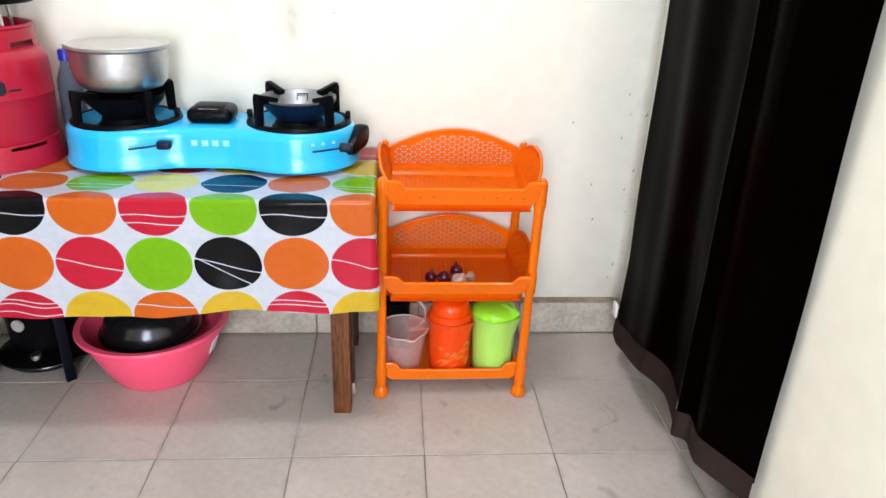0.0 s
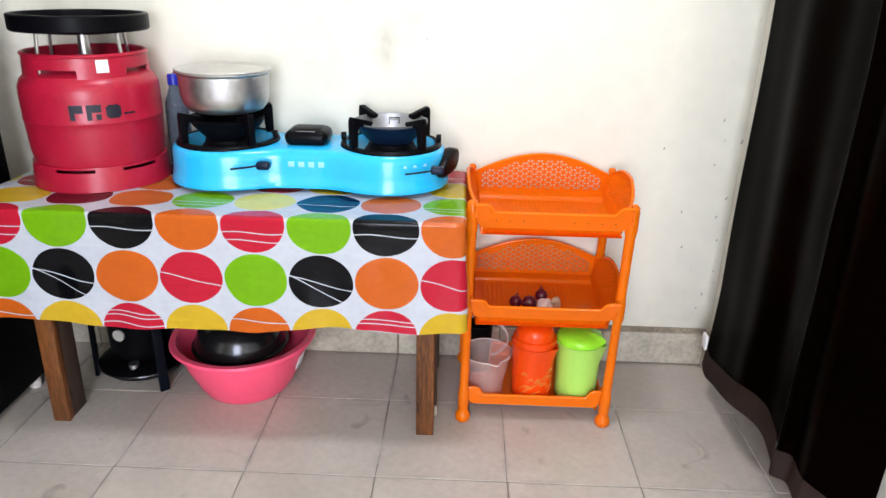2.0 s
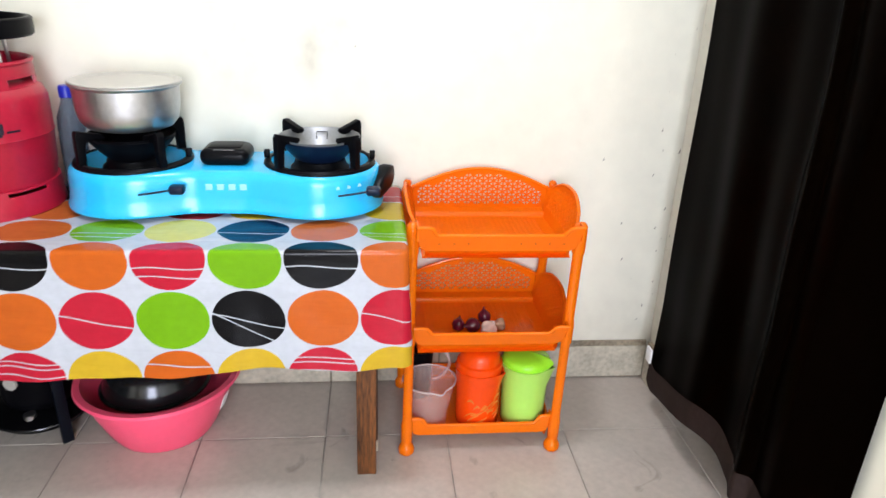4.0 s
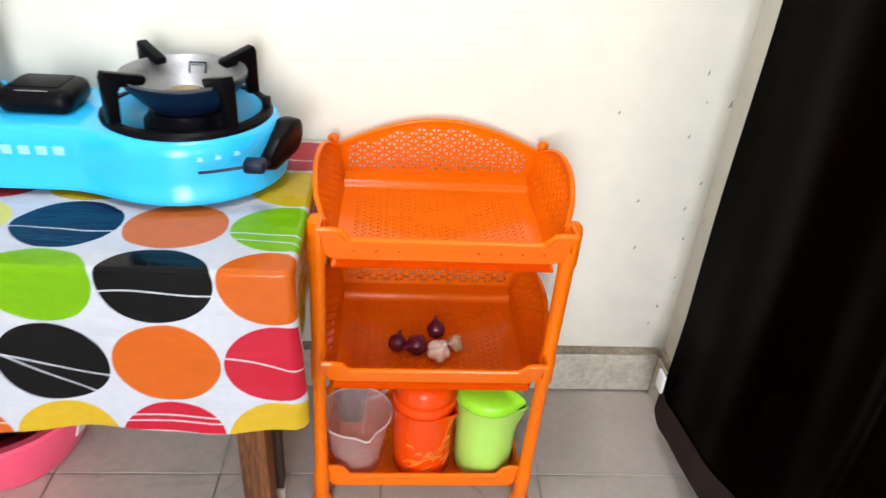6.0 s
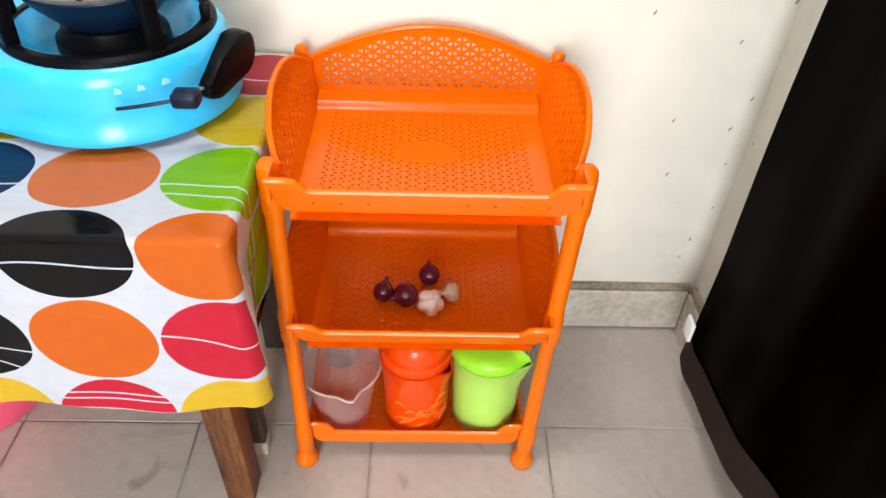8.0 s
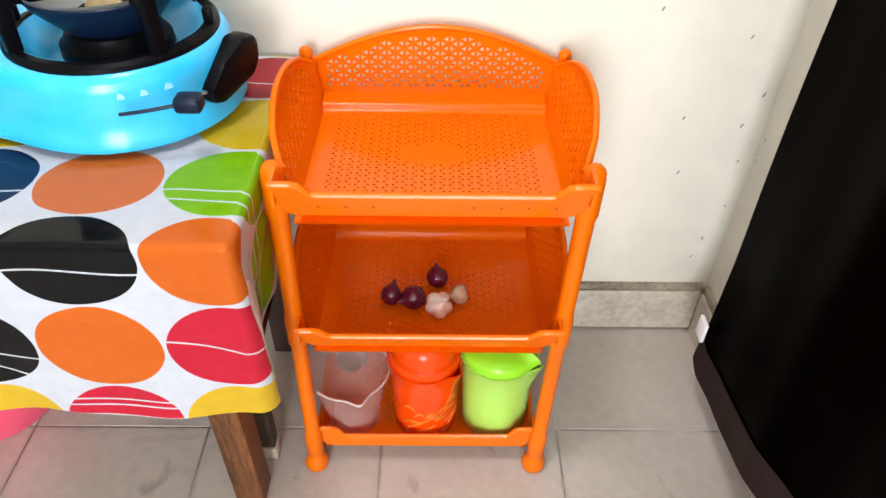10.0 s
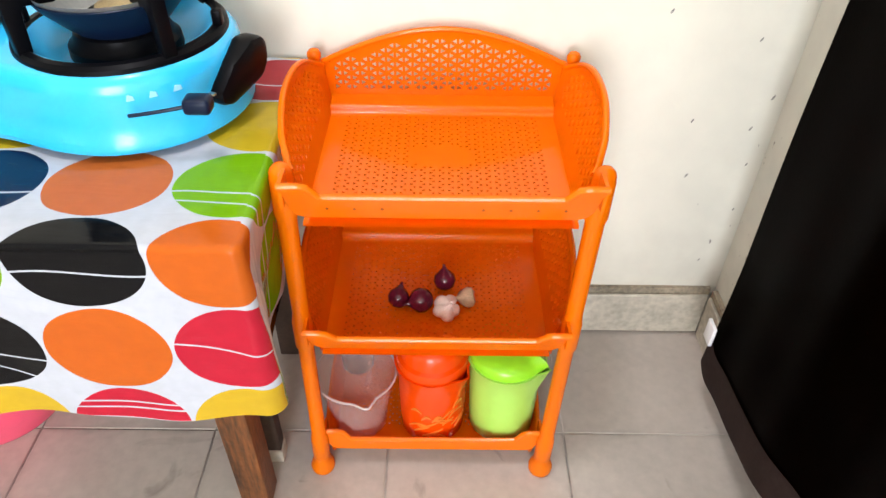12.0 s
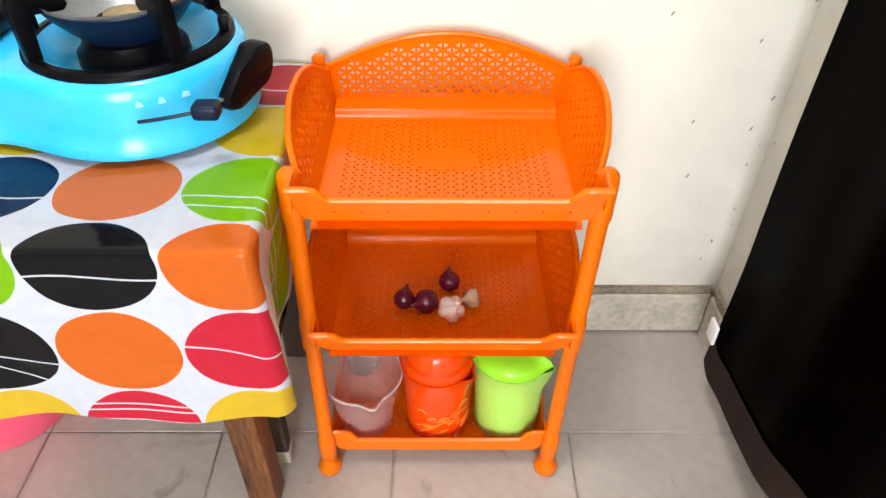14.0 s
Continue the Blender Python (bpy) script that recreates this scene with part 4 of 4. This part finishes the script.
def dome(y):
    s = (y - YF) / (YB - YF)
    if s < 0.5:
        return 0.002 + 0.042 * math.sin(math.pi / 2 * max(0.0, min(1.0, (s - 0.02) / 0.44))) ** 1.3
    return 0.044 * math.cos(math.pi / 2 * ((s - 0.5) / 0.52) ** 1.5)


def tray(zt, high, ly, deep):
    """One tray; zt: height of the front lip's top edge; ly: the lip's place before the front posts; deep: from the lip down to the tray's floor. high: with an arched back and domed sides."""
    zf = zt - deep
    high_oval = zt > 0.5
    rake = 0.5 if high else 0.05        # how far the lip leans out towards its top
    wx, wy0, wy1 = 0.158, YF + ly + 0.03, YB + 0.004
    floor_bm = perforated(-wx, wx, wy0, wy1, 0.0135, lambda u, v, w: (u, v, zf + w), lambda u, v, m: abs(u) <= wx - m - (0.016 if m else 0) and wy0 + m + (0.016 if m else 0) <= v <= wy1 - m - (0.03 if m else 0),
                          lambda u, v: (min(wx, max(-wx, u)), min(wy1, max(wy0, v))), 0.003, 0.36, lambda u, v: high_oval and (u / 0.045) ** 2 + ((v - 0.0) / 0.028) ** 2 < 1)
    ob = part("tray", floor_bm, M_ORANGE, rack, smooth=False)
    # front lip with raised ends
    dn = -0.043 if high_oval else -0.037 if high else -0.027
    lip = [(-0.152, dn), (0.152, dn), (0.161, dn + 0.005), (0.166, dn + 0.016), (0.170, 0.002), (0.172, 0.020), (0.150, 0.021), (0.142, 0.018), (0.132, 0.002), (0.126, 0.0)]
    lip += [(-u, v) for u, v in lip[::-1][:-2]]
    fb = slab(lip, (0, YF + ly, zt), (1, 0, 0), (0, -rake, 1), (0, 0.0045, 0), bevel=0.001)
    bead = [(-0.172, 0.020), (-0.150, 0.0205), (-0.142, 0.018), (-0.132, 0.002), (-0.126, 0.0), (0.126, 0.0), (0.132, 0.002), (0.142, 0.018), (0.150, 0.0205), (0.172, 0.020)]
    tube([(u, YF + ly + 0.001 - rake * v, zt + v) for u, v in bead], 0.0042, 8, fb)
    for sgn in (-1, 1):
        slab([(0, 0.021), (0, -0.012), (0.03, -0.012), (0.03, 0.021)], (sgn * 0.168, YF + ly - 0.004, zt), (0, 1, 0), (0, 0, 1), (sgn * 0.004, 0, 0), fb)
    slab([(-0.152, 0), (0.152, 0), (0.152, 0.022), (-0.152, 0.022)], (0, YF + ly + 0.002 - rake * dn, zt + dn), (1, 0, 0), (0, 1, (zf - zt - dn) / 0.022), (0, 0, 0.002), fb)
    lip_ob = part("front_lip", fb, M_ORANGE, ob)
    for p in lip_ob.data.polygons:
        p.use_smooth = len(p.vertices) < 6
    if high_oval:
        # the lip is uncut: dark triangles paint the shade inside its small holes
        for u in (-0.125, -0.095, -0.065, 0.045, 0.075, 0.105, 0.135):
            part("vent_hole", slab([(-0.0016, -0.0014), (0.0016, -0.0014), (0.0, 0.0016)], (u, YF + ly + 0.0095, zt - 0.021), (1, 0, 0), (0, -0.5, 1), (0, -0.0004, -0.0002)), M_SHADE, lip_ob)
    zb = deep
    if high:
        top_of = arch
        side_of = dome
    else:
        top_of = lambda u: -0.010
        side_of = lambda y: -0.006
    yb = YB + 0.006
    bb = perforated(-0.166, 0.166, -zb, 0.07, 0.0142, lambda u, v, w: (u, yb + w, zt + v), lambda u, v, m: abs(u) <= 0.166 - m * 2 and (-zb + (0.019 if m else 0)) <= v <= top_of(u) - m * 1.6,
                    lambda u, v: (min(0.166, max(-0.166, u)), max(-zb, min(v, top_of(min(0.166, max(-0.166, u)))))), 0.003, 0.58)
    tube([(u, yb - 0.0005, zt + top_of(u)) for u in [-0.168 + 0.336 * i / 48 for i in range(49)]], 0.0042, 8, bb)
    # rounded ledge where the back meets the floor
    prev = None
    ledge = [(-0.042 + 0.010 * math.sin(math.pi / 24 * i), 0.002 + 0.007 * (1 - math.cos(math.pi / 24 * i))) for i in range(10)]
    ledge += [(-0.0325 + 0.008 * (1 - math.cos(math.pi / 24 * i)), 0.0065 + 0.007 * math.sin(math.pi / 24 * i)) for i in range(1, 13)] + [(-0.0025, 0.0175)]
    for dy, dz in ledge:
        row = [bb.verts.new((x, yb + dy, zf + dz)) for x in (-0.158, -0.156, 0.156, 0.158)]
        if prev:
            for k in range(3):
                bb.faces.new((prev[k], prev[k + 1], row[k + 1], row[k]))
        prev = row
    part("back_panel", bb, M_ORANGE, ob, smooth=True)
    for sgn in (-1, 1):
        y0, y1 = YF + 0.006, YB - 0.002

        def put(u, v, w, sgn=sgn, y0=y0, y1=y1):
            up = max(0.0, min(1.0, (v + zb) / (zb + 0.02)))
            belly = math.sin(math.pi * max(0.0, min(1.0, (u - y0) / (y1 - y0)))) ** 0.6
            return (sgn * (0.158 + up * (0.012 + 0.020 * belly) + w), u, zt + v)
        sb = perforated(y0, y1, -zb, 0.085, 0.0142, put, lambda u, v, m: y0 + m * 2.5 <= u <= y1 - m * 2.5 and (-zb + (0.02 if m else 0)) <= v <= side_of(u) - m * 2,
                        lambda u, v: (min(y1, max(y0, u)), max(-zb, min(v, side_of(min(y1, max(y0, u)))))), 0.003, 0.54)
        tube([put(y, side_of(y), 0) for y in [y0 + (y1 - y0) * i / 30 for i in range(31)]], 0.0040, 8, sb)
        part("side_panel", sb, M_ORANGE, ob, smooth=True)
    return ob


ZTRAYS = (0.570, 0.331, 0.072)
tray(ZTRAYS[0], True, -0.043, 0.060)
tray(ZTRAYS[1], True, -0.026, 0.060)
tray(ZTRAYS[2], False, 0.003, 0.036)
for sx in (-1, 1):
    for y, ztop, front in ((YF, 0.585, True), (YB, 0.590, False)):
        x = sx * HX
        prof = [(0.0, 0.018), (0.0105, 0.018)]
        for zt in ZTRAYS[::-1]:
            prof += [(0.0108, zt - 0.040), (0.0135, zt - 0.035), (0.0137, zt + 0.008), (0.0128, zt + 0.014), (0.0112, zt + 0.026)] if zt != ZTRAYS[0] else [(0.0118, zt - 0.060), (0.0140, zt - 0.052), (0.0138, zt - 0.002)]
        prof += [(0.0125, ztop - 0.012), (0.0, ztop - 0.012)]
        post = part("post", lathe(prof, 24, (x, y, 0)), M_ORANGE, rack)
        r = 0.0125 if front else 0.0115
        part("finial", lathe([(r, -0.012), (r * 1.05, -0.006), (r * 0.9, -0.001), (r * 0.55, 0.004), (0, 0.006)] if front else [(r, -0.014), (r * 0.66, -0.008), (r * 0.62, -0.004), (r * 0.82, 0.001), (r * 0.84, 0.006), (r * 0.6, 0.011), (0, 0.0135)], 22, (x, y, ztop - 0.004)), M_ORANGE, post)
        part("foot", lathe([(0, 0), (0.014, 0), (0.0185, 0.005), (0.0195, 0.013), (0.0165, 0.022), (0.0125, 0.028), (0.0112, 0.05), (0, 0.05)], 24, (x, y, 0)), M_ORANGE, post)

# the posts lean a little: the rack is narrower from front to back at its top
for ob in rack.children_recursive:
    for v in ob.data.vertices:
        f = max(0.0, min(1.1, (YB - v.co.y) / (YB - YF)))
        v.co.x = v.co.x * (1 + 0.055 * v.co.z) + 0.0205 * v.co.z
        v.co.y += 0.030 * v.co.z * f

# ---- on the middle tray: onions and garlic ----
ZM = ZTRAYS[1] - 0.060 + 0.0015


def onion(at, r, tip, spin):
    """A small onion lying on its side or standing, with a dry pointed neck."""
    bm = lathe([(0, -0.95 * r), (0.35 * r, -0.92 * r), (0.8 * r, -0.62 * r), (r, -0.05 * r), (0.88 * r, 0.45 * r), (0.5 * r, 0.82 * r), (0.24 * r, 1.05 * r), (0.13 * r, 1.26 * r), (0.10 * r, 1.45 * r), (0, 1.46 * r)], 28)
    ob = part("red_onion", bm, M_ONION)
    ob.matrix_world = Matrix.Translation((at[0], at[1], ZM + r * at[2])) @ Euler((radians(tip), 0, radians(spin))).to_matrix().to_4x4()
    return tagged(ob, "small purple onion with a dry neck on the orange tray", "onion", "onions on the tray")


onion((0.0225, -0.202, 0.98), 0.0165, 52, 165)
onion((0.056, -0.209, 0.92), 0.0192, 84, -62)
onion((0.0915, -0.163, 0.98), 0.0172, -24, 8)


def garlic(at, r, tip, spin, material, deep=0.07):
    def lobes(a, rr, z):
        return rr * (1 - deep + 2 * deep * abs(math.sin(2.5 * a)) ** 0.6), z + 0.12 * r * math.sin(2 * a)
    bm = lathe([(0, -0.78 * r), (0.5 * r, -0.8 * r), (0.93 * r, -0.45 * r), (r, 0), (0.85 * r, 0.42 * r), (0.45 * r, 0.78 * r), (0.2 * r, 1.05 * r), (0.15 * r, 1.5 * r), (0, 1.5 * r)], 36, shape=lobes)
    ob = part("garlic_bulb", bm, material)
    ob.matrix_world = Matrix.Translation((at[0], at[1], ZM + r * at[2])) @ Euler((radians(tip), 0, radians(spin))).to_matrix().to_4x4()
    return tagged(ob, "papery white garlic bulb beside the onions", "garlic", "garlic on the tray")


garlic((0.0945, -0.224, 0.95), 0.0185, 34, 30, M_GARLIC, 0.16)
garlic((0.124, -0.198, 0.92), 0.0150, 80, -70, M_GARLICSKIN)

# ---- on the bottom tray: jugs ----
ZB = ZTRAYS[2] - 0.036 + 0.0015


def spout(angle, z_from, z_to, out, half=0.34):
    def shape(a, r, z):
        d = (a - angle + math.pi) % (2 * math.pi) - math.pi
        f = max(0.0, 1 - abs(d) / half) ** 1.5 * max(0.0, min(1, (z - z_from) / (z_to - z_from))) ** 1.5
        return r + out * f, z + 0.25 * out * f
    return shape


def jug_handle(parent, a, r0, z0, z1, out, material, rad=0.0055):
    pts = []
    for i in range(15):
        s = i / 14
        rr = r0 + out * math.sin(math.pi * s) ** 0.6
        pts.append((rr * math.cos(a), rr * math.sin(a), z1 + (z0 - z1) * s))
    return part("handle", tube(pts, rad, 8), material, parent)


clear = thing("measuring_jug", (-0.047, -0.240, ZB), "frosted clear plastic jug standing on the orange tray", "jug")
part("body", lathe([(0, 0.002), (0.043, 0.002), (0.045, 0.005), (0.047, 0.04), (0.056, 0.083), (0.063, 0.120), (0.0652, 0.122), (0.0652, 0.125), (0.0625, 0.125), (0.0545, 0.083), (0.0455, 0.04), (0.0435, 0.006), (0, 0.005)], 52, shape=spout(radians(-72), 0.09, 0.124, 0.016)), M_CLEAR, clear)
part("rim", tube([((0.064 + 0.016 * max(0.0, 1 - abs((a + radians(72) + math.pi) % (2 * math.pi) - math.pi) / 0.34) ** 1.5) * math.cos(a), (0.064 + 0.016 * max(0.0, 1 - abs((a + radians(72) + math.pi) % (2 * math.pi) - math.pi) / 0.34) ** 1.5) * math.sin(a), 0.1255) for a in [2 * math.pi * i / 72 for i in range(72)]], 0.0019, 8, closed=True), M_CLEARRIM, clear, "pale thickened rim")
jug_handle(clear, radians(80), 0.049, 0.025, 0.105, 0.02, M_CLEAR)

orange = thing("water_jug", (0.074, -0.238, ZB), "red-orange plastic jug with a printed pattern and lid", "jug")
part("body", lathe([(0, 0.002), (0.046, 0.002), (0.049, 0.006), (0.050, 0.03), (0.052, 0.1), (0.055, 0.140), (0.0565, 0.143), (0.053, 0.143), (0.05, 0.1), (0.048, 0.008), (0, 0.006)], 48, shape=spout(radians(-40), 0.11, 0.143, 0.014)), M_REDORANGE, orange)
lid = part("lid", lathe([(0, 0.128), (0.052, 0.128), (0.0535, 0.15), (0.052, 0.157), (0.047, 0.160), (0.0455, 0.174), (0.041, 0.183), (0.032, 0.189), (0.018, 0.192), (0.0, 0.193)], 44), M_REDORANGE, orange, "red-orange stepped lid")
jug_handle(orange, radians(100), 0.049, 0.03, 0.13, 0.025, M_REDORANGE)


def print_stroke(a0, z0, long, bend, rise, wide):
    """A curved, tapering stroke of print that lies on the jug's wall; a0 and long in degrees."""
    bm = bmesh.new()
    prev = None
    for i in range(11):
        q = i / 10
        a = radians(a0 + long * q)
        z = z0 + rise * q + bend * math.sin(math.pi * q)
        w = wide * math.sin(math.pi * (0.08 + 0.87 * q)) ** 0.7
        r = 0.0497 + 0.021 * (z - 0.006)
        row = [bm.verts.new(((r + d) * math.cos(a), (r + d) * math.sin(a), z + h)) for h, d in ((-w, -0.002), (-w, 0.0012), (w, 0.0012), (w, -0.002))]
        if prev:
            for k in range(3):
                bm.faces.new((prev[k], prev[k + 1], row[k + 1], row[k]))
        prev = row
    bmesh.ops.recalc_face_normals(bm, faces=bm.faces[:])
    return part("print_stroke", bm, M_BAR, orange)


for i in range(5):
    print_stroke(-126 + 18 * i, 0.034 + 0.05 * random.random(), 13 + 8 * random.random(), 0.006, 0.02 * (random.random() - 0.5), 0.0026 + 0.0014 * random.random())
for i in range(11):
    print_stroke(-132 + 8.5 * i, 0.022 + 0.045 * random.random(), 20 + 22 * random.random(), 0.014 * (random.random() - 0.4), 0.034 * (random.random() - 0.35), 0.0013 + 0.0014 * random.random())

green = thing("water_jug", (0.189, -0.236, ZB), "lime-green plastic jug with a bright green lid", "jug")
part("body", lathe([(0, 0.002), (0.047, 0.002), (0.050, 0.006), (0.0505, 0.03), (0.0525, 0.1), (0.0565, 0.148), (0.0585, 0.151), (0.055, 0.151), (0.051, 0.1), (0.049, 0.008), (0, 0.006)], 48, shape=spout(radians(-32), 0.12, 0.15, 0.015, 0.24)), M_GREEN, green)
lid = part("lid", lathe([(0, 0.146), (0.054, 0.146), (0.0555, 0.153), (0.055, 0.160), (0.051, 0.166), (0.040, 0.171), (0.02, 0.174), (0.0, 0.175)], 44, shape=spout(radians(-32), 0.14, 0.16, 0.012, 0.24)), M_GREENLID, green, "bright green lid")
jug_handle(green, radians(120), 0.05, 0.03, 0.135, 0.022, M_GREEN)
cup = thing("plastic_cup", (-0.062, -0.122, ZB), "black plastic cup with a pale looped handle", "cup")
part("body", lathe([(0, 0.002), (0.026, 0.002), (0.028, 0.005), (0.034, 0.142), (0.036, 0.144), (0.033, 0.144), (0.027, 0.008), (0, 0.006)], 36), M_BLACKPL, cup)
loop = []
for i in range(21):
    q = i / 20
    loop.append((0.033 + 0.044 * math.sin(math.pi * q) ** 0.6, 0.0, 0.150 - 0.105 * q))
part("handle", tube(loop, 0.0045, 10), M_CLEARRIM, cup, "pale clear looped handle")

for ob in (*orange.children, *green.children):
    for v in ob.data.vertices:
        v.co = (v.co.x * 1.06, v.co.y * 1.06, v.co.z * 1.11)

# ---- door curtain ----
curtain = thing("door_curtain", (0.530, -0.53, 0.0), "dark brown satin curtain hanging over the doorway", "curtain")


def curtain_sheet(z_lo, z_hi, nz, lift=0.0):
    """z_lo and z_hi: functions of s (0 at the far edge, 1 at the near edge)."""
    bm = bmesh.new()
    ny = 170
    rows = []
    for i in range(ny + 1):
        s = i / ny
        row = []
        for j in range(nz + 1):
            q = j / nz
            z = z_lo(s) + (z_hi(s) - z_lo(s)) * q
            up = min(1.0, max(0.0, z - 0.10) / 0.2)
            y_far = -0.152 + 0.026 * up
            y = y_far + (-0.842 - y_far) * s
            amp = 0.009 * min(1.0, s * 2.2 + 0.05)
            x = amp * math.sin(s * 12.5 + 0.5 * math.sin(z * 1.7) + 0.6) + 0.004 * math.sin(s * 27 + z * 2.3) * min(1, s * 2) + 0.002 * math.sin(s * 9 + z * 9)
            x += 0.012 + 0.022 * up * (1 - s) + 0.045 * max(0.0, s - 0.85) / 0.15
            fold = s - 0.70 - 0.02 * math.sin(z * 3.1) - 0.006 * math.sin(z * 15)
            x -= 0.024 * math.exp(-(fold / (0.02 if fold > 0 else 0.05)) ** 2)   # one sharp pleat
            if z > 2.0:
                x += 0.04 * min(1, (z - 2.0) / 0.12)
            row.append(bm.verts.new((x - lift, y + 0.53, z)))
        rows.append(row)
    for a, b in zip(rows, rows[1:]):
        for j in range(nz):
            bm.faces.new((a[j], b[j], b[j + 1], a[j + 1]))
    bmesh.ops.solidify(bm, geom=bm.faces[:], thickness=0.002)
    bmesh.ops.recalc_face_normals(bm, faces=bm.faces[:])
    return bm


def hem_z(s):
    turned = 0.022 * max(0.0, 1 - s / 0.06) ** 2   # the worn, rounded far corner
    rise = 0.5 - 0.5 * math.cos(math.pi * min(1.0, s / 0.45))
    return 0.071 + 0.064 * rise + 0.006 * math.sin(17 * s) * min(1.0, s / 0.3) + turned


part("cloth", curtain_sheet(lambda s: hem_z(s) + 0.05, lambda s: 2.12, 70), M_CURTAIN, curtain)
part("hem", curtain_sheet(hem_z, lambda s: hem_z(s) + 0.062, 5, 0.003), M_HEM, curtain, "lighter brown hem band")
part("label", box(0.004, 0.010, 0.362, 0.390, 0.147, 0.187, 0.001), M_WHITELABEL, curtain, "small white sewn label")

# ---- skirting tiles ----
skirt = tagged(part("baseboard", box(X0, X1 - 0.012, 0.004, Y1, 0.0, 0.117), M_SKIRTTOP), "grey tiled skirting with stained mortar top", "baseboard", kind="structure")
k = -7
while k * 0.3 < X1:
    xa, xb = max(X0, k * 0.3 + 0.0015), min(X1 - 0.014, (k + 1) * 0.3 - 0.0015)
    if xb - xa > 0.01:
        part("tile", box(xa, xb, -0.004, 0.004, 0.005, 0.104, 0.0025, 1), M_SKIRT, skirt)
    k += 1
skirt2 = tagged(part("baseboard_east", box(X1 - 0.01, X1, DOOR[1], Y1 - 0.014, 0.0, 0.117), M_SKIRTTOP), "grey tiled skirting by the doorway", "baseboard", kind="structure")
part("tile", box(X1 - 0.016, X1 - 0.01, DOOR[1], Y1 - 0.018, 0.001, 0.104, 0.0015, 1), M_SKIRT, skirt2)
tagged(part("baseboard_near", box(X1 - 0.01, X1, Y0, DOOR[0], 0.0, 0.117), M_SKIRTTOP), "grey tiled skirting", "baseboard", kind="structure")

# ---- floor tiles ----
TILE, TY = 0.30, -0.540
bm = box(-TILE / 2 + 0.0012, TILE / 2 - 0.0012, -TILE / 2 + 0.0012, TILE / 2 - 0.0012, -0.006, 0.0, 0.0012, 1)
tile_mesh = part("tile", bm, M_TILE, floor)
first = True
for i in range(-8, 7):
    for j in range(-10, 2):
        x, y = (i + 0.5) * TILE, TY + (j + 0.5) * TILE
        ob = tile_mesh if first else new("tile", tile_mesh.data)
        first = False
        ob.parent = floor
        ob.matrix_basis = pose(x, y, -0.0002 + 0.0004 * random.random(), 0.10 * (random.random() - 0.5), 0.10 * (random.random() - 0.5), 0.15 * (random.random() - 0.5))
